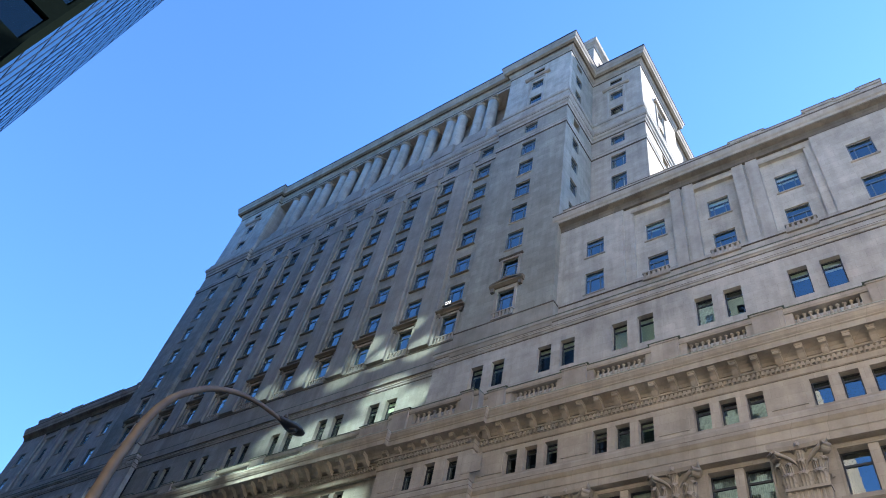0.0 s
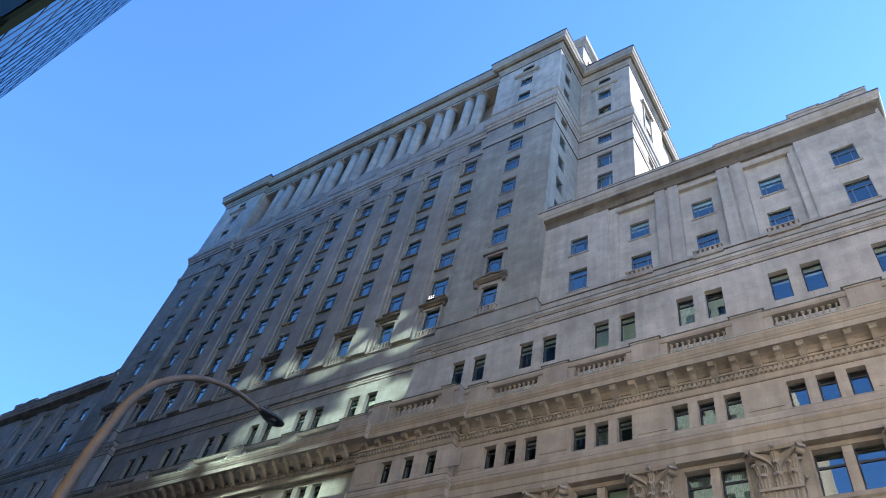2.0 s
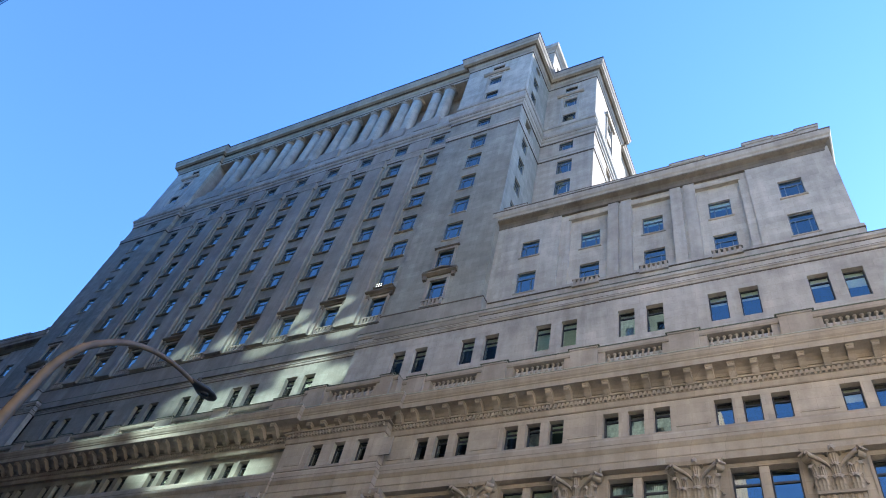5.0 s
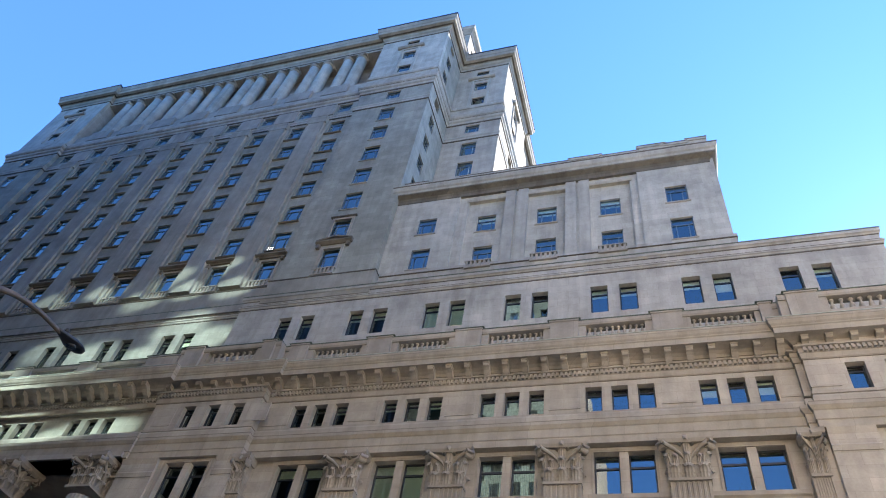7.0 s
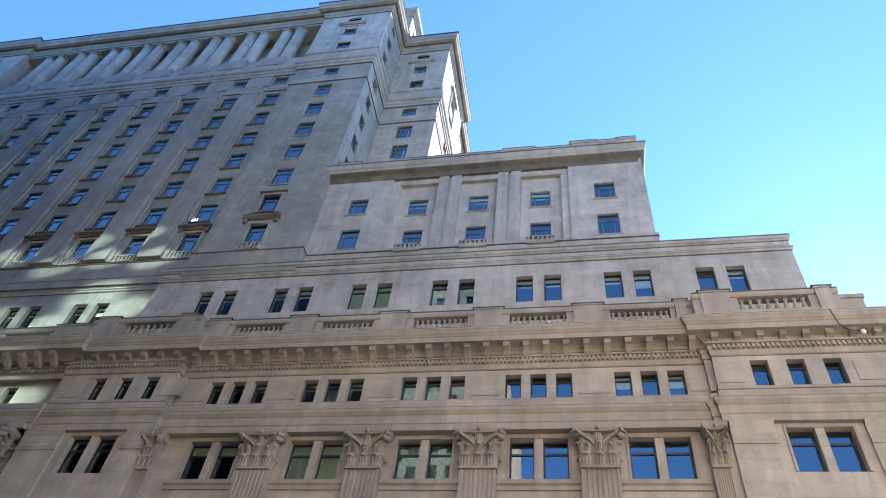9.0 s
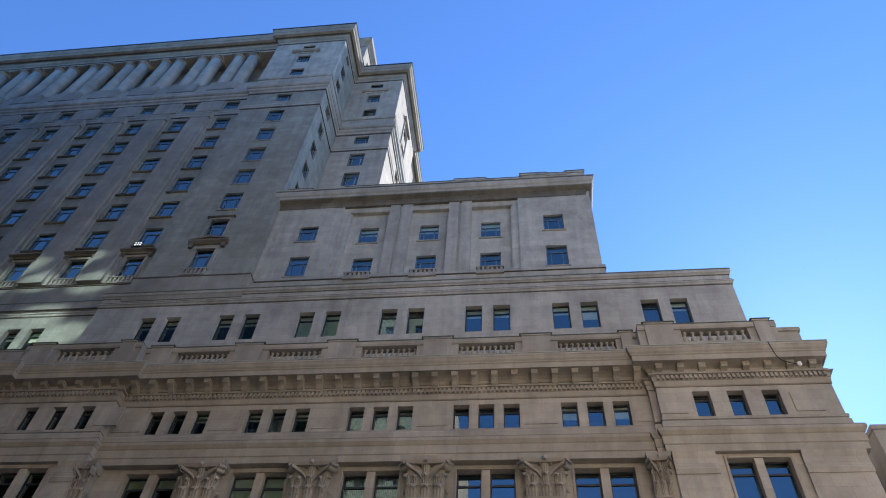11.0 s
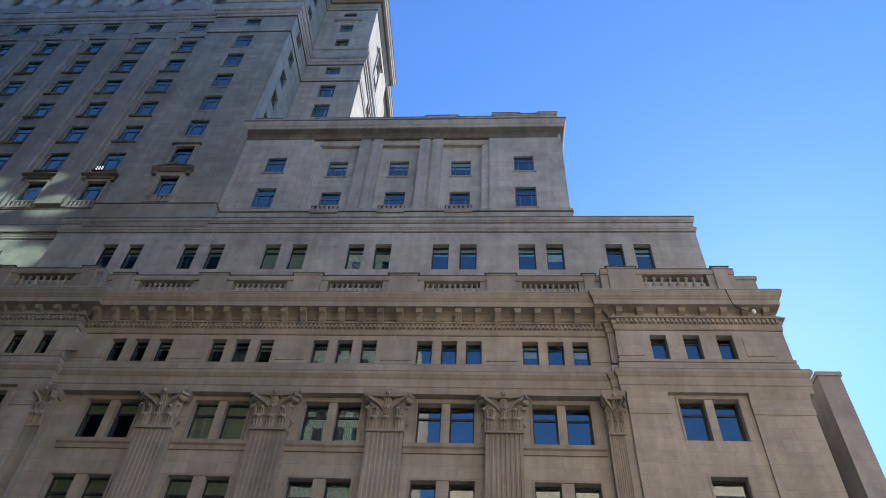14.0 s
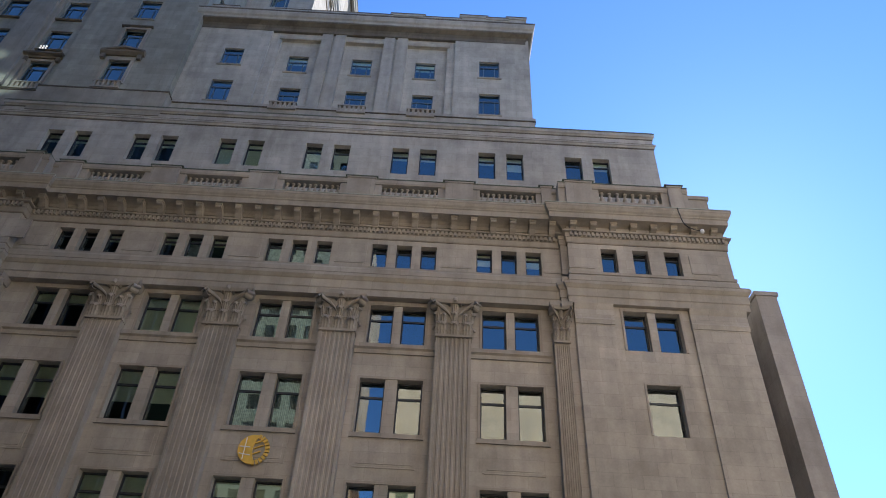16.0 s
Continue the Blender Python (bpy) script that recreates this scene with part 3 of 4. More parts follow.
L = [bm.verts.new((-0.2, y, z)) for y, z in prof]
R = [bm.verts.new((0.2, y, z)) for y, z in prof]
bm.faces.new(L[::-1]); bm.faces.new(R)
for i in range(len(prof)):
    bm.faces.new([L[i], L[(i + 1) % len(prof)], R[(i + 1) % len(prof)], R[i]])
box(bm, -0.225, 0.225, -1.03, 0, 0.5, 0.66)
bmesh.ops.recalc_face_normals(bm, faces=bm.faces)
bracket = part("modillion", bm, STONE_T, building)
spots = [(in_pav_r + 0.8 + 1.3 * i, 0.0) for i in range(27)] + [(right_pav + 0.4 + 1.33 * i, -0.2) for i in range(8)] + [(in_pav_l + 0.6 + 1.3 * i, -0.2) for i in range(7)]
spots += [(mirrored(in_pav_l) + 0.7 + 1.3 * i, -0.72) for i in range(35)] + [(mirrored(right_pav) + 0.8 + 1.3 * i, 0.0) for i in range(27)]
for i, (x, y) in enumerate(spots):
    m = Matrix.Translation((x, y, 32.87))
    if i == 0:
        bracket.matrix_basis = m
    else:
        again(bracket, building, m)


# balustrade: base course, pedestals, rail, single balusters
bm = bmesh.new()
lathe(bm, [(0.13, 0), (0.13, 0.08), (0.08, 0.12), (0.15, 0.36), (0.12, 0.52), (0.065, 0.72), (0.075, 0.84), (0.13, 0.9), (0.13, 1.0)], 10)
baluster = part("baluster", bm, STONE_T, building)
first = [True]


def set_baluster(x, y, z, k=1.0):
    m = Matrix.Translation((x, y, z)) @ Matrix.Diagonal((k, k, 1, 1))
    if first[0]:
        first[0] = False
        baluster.matrix_basis = m
    else:
        c = again(baluster, building, Matrix.Translation((x, y, z)))
        c.scale = (k, k, 1)


def balustrade(xa, xb, y, centres, half, step, k=1.0, ped=0.2):
    bm = bmesh.new()
    box(bm, xa, xb, y, y + 0.7, 34.5, 35.6)
    part("balustrade_base", bm, STONE_T, building)
    bm = bmesh.new()
    sweep(bm, [(xa, y), (xb, y)], [(-0.7, 36.7), (0.06, 36.7), (0.12, 36.85), (0.12, 37.1), (-0.7, 37.15)])
    part("balustrade_rail", bm, STONE_T, building)
    bm = bmesh.new()
    sweep(bm, [(xa, y), (xb, y)], [(-0.7, 37.16), (0.15, 37.115), (0.15, 37.18), (-0.7, 37.23)])
    part("coping", bm, LEADCOAT, building, "blackened green metal coping")
    edges = [xa] + [q for c in centres for q in (c - half, c + half)] + [xb]
    for a, b in zip(edges[::2], edges[1::2]):
        if b - a < 0.1:
            continue
        bm = bmesh.new()
        box(bm, a, b, y + 0.02, y + 0.68, 35.6, 36.7)
        q = min(0.5, (b - a) / 4)
        box(bm, a + q, b - q, y - ped, y + 0.75, 34.6, 37.06)
        sweep(bm, [(a + q - 0.06, y - ped), (b - q + 0.06, y - ped)], [(-0.95, 37.065), (0.03, 37.065), (0.07, 37.09), (0.07, 37.19), (-0.95, 37.21)])
        part("pedestal", bm, STONE_T, building)
        bm = bmesh.new()
        box(bm, a + q - 0.18, b - q + 0.18, y - ped - 0.09, y + 0.8, 37.235, 37.29)
        part("coping", bm, LEADCOAT, building)
    for c in centres:
        n = int(2 * half / step)
        for i in range(n):
            set_baluster(c - half + (i + 0.5) * 2 * half / n, y + 0.35, 35.65, k)


balustrade(in_pav_r, right_pav - 0.4, -0.3, right_bays[::-1], 1.95, 0.38)
balustrade(right_pav - 0.4, 16.7, -1.0, [12.7], 2.15, 0.5, 1.25)
balustrade(in_pav_l, in_pav_r, -1.0, [-31.6], 2.15, 0.5, 1.25)
balustrade(mirrored(in_pav_l), in_pav_l, -0.4, porch_bays, 2.0, 0.38)
bm = bmesh.new()
box(bm, 16.7, 18.0, -0.9, 2.0, 34.5, 36.3)
box(bm, 16.7, 18.12, -1.0, 2.1, 36.3, 36.6)
part("pedestal", bm, STONE_T, building)


# pilasters with flutes and leafy capitals
def fluted_strip(w, depth, z0, z1, n=7, fl=0.06):
    bm = bmesh.new()
    pts = [(-w / 2, 0.0)]
    pts += [(-w / 2, -depth)]
    m = 0.12
    cw = (w - 2 * m) / n
    for i in range(n):
        a = -w / 2 + m + i * cw
        pts += [(a + 0.05, -depth), (a + cw * 0.3, -depth + fl), (a + cw * 0.7, -depth + fl), (a + cw - 0.05, -depth)]
    pts += [(w / 2, -depth), (w / 2, 0.0)]
    lo = [bm.verts.new((x, y, z0)) for x, y in pts]
    hi = [bm.verts.new((x, y, z1)) for x, y in pts]
    for i in range(len(pts)):
        j = (i + 1) % len(pts)
        bm.faces.new([lo[i], lo[j], hi[j], hi[i]])
    bm.faces.new(lo[::-1]); bm.faces.new(hi)
    bmesh.ops.recalc_face_normals(bm, faces=bm.faces)
    return bm


def leaf(bm, M, w, h, out):
    """An acanthus leaf: a fleshy strip with ridges and lobed edges, its tip bent over."""
    rows, cols = 10, 9
    grid = []
    for i in range(rows):
        t = i / (rows - 1)
        roll = max(0.0, (t - 0.66) / 0.34)
        z = h * (t / 0.66 * 0.9 if t < 0.66 else 0.9 + 0.1 * math.sin(roll * math.pi) - 0.2 * roll * roll)
        y = -out * (0.12 + 0.38 * min(1, t / 0.66) ** 2.2 + 0.5 * roll)
        ww = w * (0.9 + 0.1 * math.sin(t * math.pi)) * (1.0, 0.97, 0.86)[i % 3] * (1 - 0.45 * roll * roll)
        row = []
        for j in range(cols):
            q = j / (cols - 1) * 2 - 1
            row.append(bm.verts.new(M @ Vector((ww * q / 2, y - 0.11 * (1 - q * q) - (0.03 if j % 2 == 0 else 0.0) * (1 - 0.4 * roll), z - 0.06 * q * q * h * t))))
        grid.append(row)
    for a, b in zip(grid[:-1], grid[1:]):
        for j in range(cols - 1):
            bm.faces.new([a[j], a[j + 1], b[j + 1], b[j]])


def scroll(bm, M, r):
    """A volute: a rolled strip that ends in an eye."""
    n, turns = 22, 1.7
    prev = None
    for i in range(n + 1):
        a = turns * 2 * math.pi * i / n
        q = r * (1 - 0.8 * i / n)
        ring = [bm.verts.new(M @ Vector((x, q * math.cos(a), q * math.sin(a)))) for x in (-0.24, 0.24)]
        q2 = q * 0.72
        ring += [bm.verts.new(M @ Vector((x, q2 * math.cos(a), q2 * math.sin(a)))) for x in (0.2, -0.2)]
        if prev:
            for j in range(4):
                bm.faces.new([prev[j], prev[(j + 1) % 4], ring[(j + 1) % 4], ring[j]])
        prev = ring


def rib(bm, way, span, height):
    """A rounded stalk that curves from the middle of a side up to the corner volute."""
    prev = None
    for i in range(9):
        t = i / 8
        c = Vector((way * (0.22 + (span + 0.1) * t ** 1.6 - 0.22 * t), -0.1 - 0.36 * t ** 2.2, height * (0.42 + 0.36 * t ** 0.7)))
        r = 0.1 + 0.05 * t
        ring = [bm.verts.new(c + Vector((0, r * math.cos(k), r * math.sin(k)))) for k in [math.tau * q / 6 for q in range(6)]]
        if prev:
            for j in range(6):
                f = bm.faces.new([prev[j], prev[(j + 1) % 6], ring[(j + 1) % 6], ring[j]])
                f.smooth = True
        prev = ring


def make_capital(hw, hd, height, at):
    """Four-sided leafy capital, its foot at z 0; hw, hd: half width and half depth of the shaft."""
    bm = bmesh.new()
    levels = []
    for i in range(9):
        t = i / 8
        corner, mid = 0.5 * t ** 2.4, 0.1 * t ** 1.5
        loop = []
        for k, (a, b) in enumerate((((-1, -1), (1, -1)), ((1, -1), (1, 1)), ((1, 1), (-1, 1)), ((-1, 1), (-1, -1)))):
            for j in range(8):
                q = j / 8
                x, y = a[0] + (b[0] - a[0]) * q, a[1] + (b[1] - a[1]) * q
                out = mid + (corner - mid) * abs(2 * q - 1) ** 2.2
                loop.append(bm.verts.new((x * (hw * 0.86 + out), y * (hd * 0.86 + out), 0.14 + (height - 0.44) * t)))
        levels.append(loop)
    for a, b in zip(levels[:-1], levels[1:]):
        for i in range(32):
            f = bm.faces.new([a[i], a[(i + 1) % 32], b[(i + 1) % 32], b[i]])
            f.smooth = True
    bm.faces.new(levels[0][::-1]); bm.faces.new(levels[-1])
    bell = part("capital", bm, CARVED, building, "carved leafy stone capital", at=at)
    bm = bmesh.new()
    box(bm, -hw - 0.07, hw + 0.07, -hd - 0.07, hd + 0.07, 0, 0.16)
    part("neck_ring", bm, STONE_T, bell)
    ring = []
    for k, (a, b) in enumerate((((-1, -1), (1, -1)), ((1, -1), (1, 1)), ((1, 1), (-1, 1)), ((-1, 1), (-1, -1)))):
        for i in range(8):
            t = i / 8
            x, y = a[0] + (b[0] - a[0]) * t, a[1] + (b[1] - a[1]) * t
            dip = 0.12 * math.sin(math.pi * t) ** 0.8
            nx, ny = ((0, -1), (1, 0), (0, 1), (-1, 0))[k]
            ring.append((x * (hw + 0.52) - nx * dip, y * (hd + 0.52) - ny * dip))
    bm = bmesh.new()
    r0 = [bm.verts.new((x * 0.9, y * 0.9, height - 0.5)) for x, y in ring]
    r1 = [bm.verts.new((x, y, height - 0.3)) for x, y in ring]
    r2 = [bm.verts.new((x, y, height)) for x, y in ring]
    for a, b in ((r0, r1), (r1, r2)):
        for i in range(len(ring)):
            bm.faces.new([a[i], a[(i + 1) % len(ring)], b[(i + 1) % len(ring)], b[i]])
    bm.faces.new(r2); bm.faces.new(r0[::-1])
    part("abacus", bm, CARVED, bell)
    made = {}

    def piece(name, key, maker, m):
        if key not in made:
            bm = bmesh.new()
            maker(bm)
            made[key] = part(name, bm, CARVED, bell, at=m)
        else:
            o = made[key].copy()
            scene.collection.objects.link(o)
            o.matrix_basis = m
    for k in range(4):
        if k == 2 and hd < 0.8:
            continue
        R = pose(0, 0, 0, 0, 0, 90 * k)
        span, dist = (hw, hd) if k % 2 == 0 else (hd, hw)
        n = 3 if span > 0.8 else 1
        for i in range(n):
            piece("leaf", ("a", span), lambda b: leaf(b, Matrix.Identity(4), span * 0.74, height * 0.3, 0.34), R @ Matrix.Translation(((i - (n - 1) / 2) * span * 0.74, -dist * 0.84, 0.14)))
        if span > 0.8:
            for w in (-1, 1):
                piece("rib", ("r", w), lambda b: rib(b, w, span, height), R @ Matrix.Translation((0, -dist * 0.86, 0)))
                piece("volute", "v", lambda b: scroll(b, Matrix.Identity(4), 0.16), R @ Matrix.Translation((w * span * 0.3, -dist - 0.1, height - 0.5)) @ pose(0, 0, 0, 0, 0, 90))
            piece("flower", "f", lambda b: leaf(b, Matrix.Identity(4), 0.52, 1.15, 0.5), R @ Matrix.Translation((0, -dist * 0.9, height - 1.22)))
            for w in (-1, 1):
                piece("leaf", "s", lambda b: leaf(b, Matrix.Identity(4), span * 0.4, height * 0.26, 0.36), R @ Matrix.Translation((w * span * 0.62, -dist * 0.86, height * 0.3)))
            piece("leaf", "m", lambda b: leaf(b, Matrix.Identity(4), span * 0.5, height * 0.3, 0.4), R @ Matrix.Translation((0, -dist * 0.86, height * 0.3)))
    for sx, sy in ((-1, -1), (1, -1), (1, 1), (-1, 1)):
        if sy > 0 and hd < 0.8:
            continue
        ang = math.degrees(math.atan2(sy, sx))
        piece("corner_volute", "c", lambda b: scroll(b, Matrix.Identity(4), 0.36), Matrix.Translation((sx * (hw + 0.2), sy * (hd + 0.2), height - 0.66)) @ pose(0, 0, 0, 0, 0, ang - 90))
        piece("leaf", "k", lambda b: leaf(b, Matrix.Identity(4), 0.5, height * 0.3, 0.36), Matrix.Translation((sx * hw * 0.9, sy * hd * 0.9, height * 0.3)) @ pose(0, 0, 0, 0, 0, ang + 90))
    return bell


pil_x = [(right_bays[i] + right_bays[i + 1]) / 2 for i in range(4)]
shaft_ob = part("pilaster", fluted_strip(2.1, 0.55, 0.0, 24.3), STONE_T, building, "fluted stone pilaster shaft", at=Matrix.Translation((pil_x[0], 0, 0)))
cap_ob = make_capital(1.02, 0.42, 2.7, Matrix.Translation((pil_x[0], -0.2, 24.3)))
half_r, half_l = right_bays[0] + BAY / 2, right_bays[-1] - BAY / 2
for x in pil_x[1:] + [mirrored(q) for q in pil_x]:
    again(shaft_ob, building, Matrix.Translation((x, 0, 0)))
    again(cap_ob, building, Matrix.Translation((x, -0.2, 24.3)))
for x in (right_pav - 0.8, in_pav_r + 0.46):
    for ob, y, z in ((shaft_ob, 0, 0), (cap_ob, -0.2, 24.3)):
        c = again(ob, building, Matrix.Translation((x, y, z)))
        c.scale = (0.45, 1, 1)


def round_column(r0, r1, z0, z1, flutes=0):
    bm = bmesh.new()
    n = 48 if flutes else 20
    prof = [(r0 * 1.25, z0), (r0 * 1.25, z0 + 0.25 * r0), (r0 * 1.02, z0 + 0.5 * r0)] + [(r0 + (r1 - r0) * t ** 1.6, z0 + 0.5 * r0 + (z1 - z0 - 0.5 * r0) * t) for t in (0.02, 0.3, 0.6, 0.98)]
    rings = []
    for r, z in prof:
        rings.append([bm.verts.new(((r * (0.955 if flutes and i % 2 else 1)) * math.cos(2 * math.pi * i / n), (r * (0.955 if flutes and i % 2 else 1)) * math.sin(2 * math.pi * i / n), z)) for i in range(n)])
    for a, b in zip(rings[:-1], rings[1:]):
        for i in range(n):
            f = bm.faces.new([a[i], a[(i + 1) % n], b[(i + 1) % n], b[i]])
            f.smooth = not flutes
    bm.faces.new(rings[0][::-1]); bm.faces.new(rings[-1])
    return bm


porch_x = [AXIS + BAY * k for k in range(-3, 4)]
colm = part("column", round_column(1.15, 1.0, 0.0, 24.5, 24), STONE_T, building, "giant fluted stone column", at=Matrix.Translation((porch_x[-1] + 0.7, -0.7, 0)))
ccap = make_capital(0.95, 0.95, 2.5, Matrix.Translation((porch_x[-1] + 0.7, -0.7, 24.5)))
for x in porch_x[:-1]:
    again(colm, building, Matrix.Translation((x, -0.7, 0)))
    again(ccap, building, Matrix.Translation((x, -0.7, 24.5)))


# bay dressings between the pilasters
def ring_frame(bm, x0, x1, z0, z1, y, w, d):
    wall(bm, front(y - d), x0 - w, x1 + w, z0, z1 + w, [(x0, z0, x1, z1)], d + 0.04)


for x in right_bays + wing_bays[1]:
    bm = bmesh.new()
    sweep(bm, [(x - 2.35, 0), (x + 2.35, 0)], [(-0.1, 23.26), (0.1, 23.26), (0.12, 23.51), (0.24, 23.61), (0.24, 23.86), (-0.1, 23.88)])
    part("sill_band", bm, STONE_T, building)
    bm = bmesh.new()
    ring_frame(bm, x - 1.72, x + 1.72, 23.93, 26.66, 0, 0.14, 0.08)
    part("window_surround", bm, STONE_T, building)
    for z in (18.36, 12.28):
        bm = bmesh.new()
        ring_frame(bm, x - 1.79, x + 1.79, z, z + 3.26, 0, 0.14, 0.07)
        part("window_surround", bm, STONE_T, building)
        bm = bmesh.new()
        box(bm, x - 2.0, x + 2.0, -0.12, 0.05, z - 0.3, z - 0.04)
        part("window_sill", bm, STONE_T, building)
    bm = bmesh.new()
    box(bm, x - 1.65, x + 1.65, -0.05, 0.05, 16.4, 17.85)
    box(bm, x - 1.45, x + 1.45, -0.085, 0.05, 16.6, 17.65)
    part("raised_panel", bm, STONE, building)
for xs_ in ([(right_bays[i] + right_bays[i + 1]) / 2 for i in range(4)], [half_r - 0.2, half_l + 0.2]):
    for x in xs_:
        bm = bmesh.new()
        box(bm, x - 1.0, x + 1.0, -0.05, 0.05, 29.9, 31.4)
        part("raised_panel", bm, STONE, building)
# pavilion dressings
for xc, single in ((12.8, True), (-31.2, False)):
    xa, xb = (right_pav, right_end) if single else (in_pav_l, in_pav_r)
    bm = bmesh.new()
    for a, b in ((xa, xc - 2.3), (xc + 2.3, xb)):
        box(bm, a + 0.02, b - 0.02, PAV_Y - 0.14, PAV_Y, 2, 25.6)
        sweep(bm, [(a, PAV_Y), (b, PAV_Y)], [(-0.05, 25.6), (0.2, 25.6), (0.26, 25.9), (0.2, 26.0), (0.2, 26.6), (0.34, 26.98), (-0.05, 26.98)])
    part("pavilion_pier", bm, STONE, building)
    bm = bmesh.new()
    ring_frame(bm, xc - 1.71, xc + 1.71, 23.97, 26.7, PAV_Y, 0.14, 0.07)
    part("window_surround", bm, STONE_T, building)
    bm = bmesh.new()
    hwid = 0.96 if single else 1.79
    ring_frame(bm, xc - hwid, xc + hwid, 18.7 if single else 18.48, 21.76, PAV_Y, 0.12, 0.06)
    part("window_surround", bm, STONE_T, building)
    for s in (-1, 1):
        bm = bmesh.new()
        box(bm, xc + s * 3.9 - 0.8, xc + s * 3.9 + 0.8, PAV_Y - 0.05, PAV_Y + 0.05, 29.9, 31.4)
        part("raised_panel", bm, STONE, building)

# narrow step between the wing and the end pavilion
bm = bmesh.new()
box(bm, right_pav - 0.42, right_pav + 0.01, -0.6, 0.0, 2, 27.0)
part("corner_strip", bm, STONE, building)
bm = bmesh.new()
box(bm, right_pav - 0.42, right_pav + 0.01, -0.36, 0.0, 29.63, 32.02)
part("corner_strip", bm, STONE, building)
step_way = [(right_pav - 0.42, 0.0), (right_pav - 0.42, -0.46), (right_pav - 0.02, -0.46)]
moulding("architrave", step_way, [(-0.2, 27.004), (0.28, 27.004), (0.28, 27.45), (0.34, 27.5), (0.34, 28.04), (0.4, 28.09), (0.53, 28.3), (0.53, 28.49), (0.13, 28.61), (0.1, 29.2), (0.04, 29.34), (-0.2, 29.34)])
moulding("bed_moulding", [(right_pav - 0.42, 0.0), (right_pav - 0.42, -0.36), (right_pav - 0.02, -0.36)], [(-0.2, 32.024), (0.06, 32.024), (0.1, 32.37), (0.14, 32.41), (0.14, 32.72), (0.32, 32.75), (0.32, 32.82), (-0.2, 33.0)])

# attic strings and coping
att = [(mirrored(ATT_R), 2.66), (mirrored(in_pav_l) - 0.2, 2.66), (mirrored(in_pav_l) - 0.2, 3.38), (in_pav_l + 0.2, 3.38), (in_pav_l + 0.2, 2.66), (ATT_R, 2.66), (ATT_R, 70)]
moulding("attic_string", att, [(-0.2, 45.26), (0.07, 45.26), (0.09, 45.44), (0.17, 45.5), (0.17, 45.62), (-0.2, 45.66)], PALE_T)
moulding("coping", att, [(-0.3, 46.97), (0.22, 46.87), (0.22, 46.95), (-0.3, 47.02)], LEADCOAT, "blackened green metal coping")
moulding("attic_coping", att, [(-0.55, 46.4), (0.05, 46.4), (0.08, 46.5), (0.19, 46.58), (0.19, 46.86), (0.1, 46.95), (-0.55, 46.95)], PALE_T)

# plinth courses, belt, string and crown cornice of the tower
tow = [(mirrored(TR), 20), (mirrored(TR), TY), (mirrored(TB), TY), (mirrored(TB), BY), (TB, BY), (TB, TY), (TR, TY), (TR, WY), (WR, WY), (WR, 22.5), (WR - 1, 22.5), (WR - 1, 59)]
moulding("plinth_course", [(mirrored(TR) , TY), (mirrored(TB), TY), (mirrored(TB), BY), (TB, BY), (TB, TY), (TR, TY), (TR, MID_Y + 0.3)], [(-0.1, 46.0), (0.3, 46.0), (0.3, 49.0), (0.2, 49.1), (0.12, 49.35), (-0.1, 49.4)], SHAFT_T)
moulding("plinth_course", [(TR + 0.31, MID_Y), (MID_R, MID_Y), (MID_R, 50)], [(-0.1, 46.9), (0.14, 46.9), (0.14, 48.85), (0.2, 48.9), (0.2, 49.2), (-0.1, 49.25)], PALE_T)
moulding("plinth_course", [(mirrored(MID_R), MID_Y), (mirrored(TR) - 0.31, MID_Y)], [(-0.1, 46.9), (0.14, 46.9), (0.14, 48.85), (0.2, 48.9), (0.2, 49.2), (-0.1, 49.25)], PALE_T)
moulding("string_course", tow, [(-0.1, 82.5), (0.1, 82.5), (0.12, 82.8), (0.2, 82.95), (0.2, 83.15), (-0.1, 83.2)], PALE_T)
moulding("belt_cornice", tow, [(-0.1, 86.7), (0.12, 86.7), (0.12, 87.15), (0.3, 87.3), (0.34, 87.7), (0.55, 87.95), (0.6, 88.45), (0.3, 88.7), (0.3, 89.6), (-0.1, 89.7)], PALE_T)
moulding("string_course", [(TB, TY), (TR, TY), (TR, WY), (WR, WY), (WR, 22.5)], [(-0.1, 90.9), (0.12, 90.9), (0.22, 91.15), (0.22, 91.4), (-0.1, 91.45)], PALE_T)
moulding("crown_cornice", tow, [(-0.9, 103.3), (0.06, 103.3), (0.1, 103.7), (0.3, 103.95), (0.34, 104.5), (1.02, 104.75), (1.06, 105.35), (1.18, 105.5), (1.3, 106.05), (1.3, 106.2), (-0.9, 106.22)], CROWN, "projecting weathered stone crown cornice")
moulding("cornice_flashing", tow, [(0.6, 106.23), (1.36, 106.2), (1.36, 106.5), (0.6, 106.55)], BLACK, "dark metal roof edge")
moulding("parapet", tow, [(-0.9, 106.2), (-0.3, 106.2), (-0.3, 107.6), (-0.9, 107.6)])

# dark strips that draw in the shadow lines and soot under the courses
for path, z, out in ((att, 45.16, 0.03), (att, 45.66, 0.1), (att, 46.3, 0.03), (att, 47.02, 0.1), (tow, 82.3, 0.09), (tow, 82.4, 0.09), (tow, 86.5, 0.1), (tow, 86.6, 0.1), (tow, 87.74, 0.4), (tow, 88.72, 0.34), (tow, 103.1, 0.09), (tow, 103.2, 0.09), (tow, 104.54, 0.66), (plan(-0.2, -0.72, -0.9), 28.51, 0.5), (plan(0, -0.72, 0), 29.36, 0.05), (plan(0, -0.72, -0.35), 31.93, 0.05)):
    moulding("shade_line_course", path, [(-0.05, z), (out, z), (out, z + 0.09), (-0.05, z + 0.09)], SOOT_SHADE if path in (att, tow) else SOOT_SHADE2)
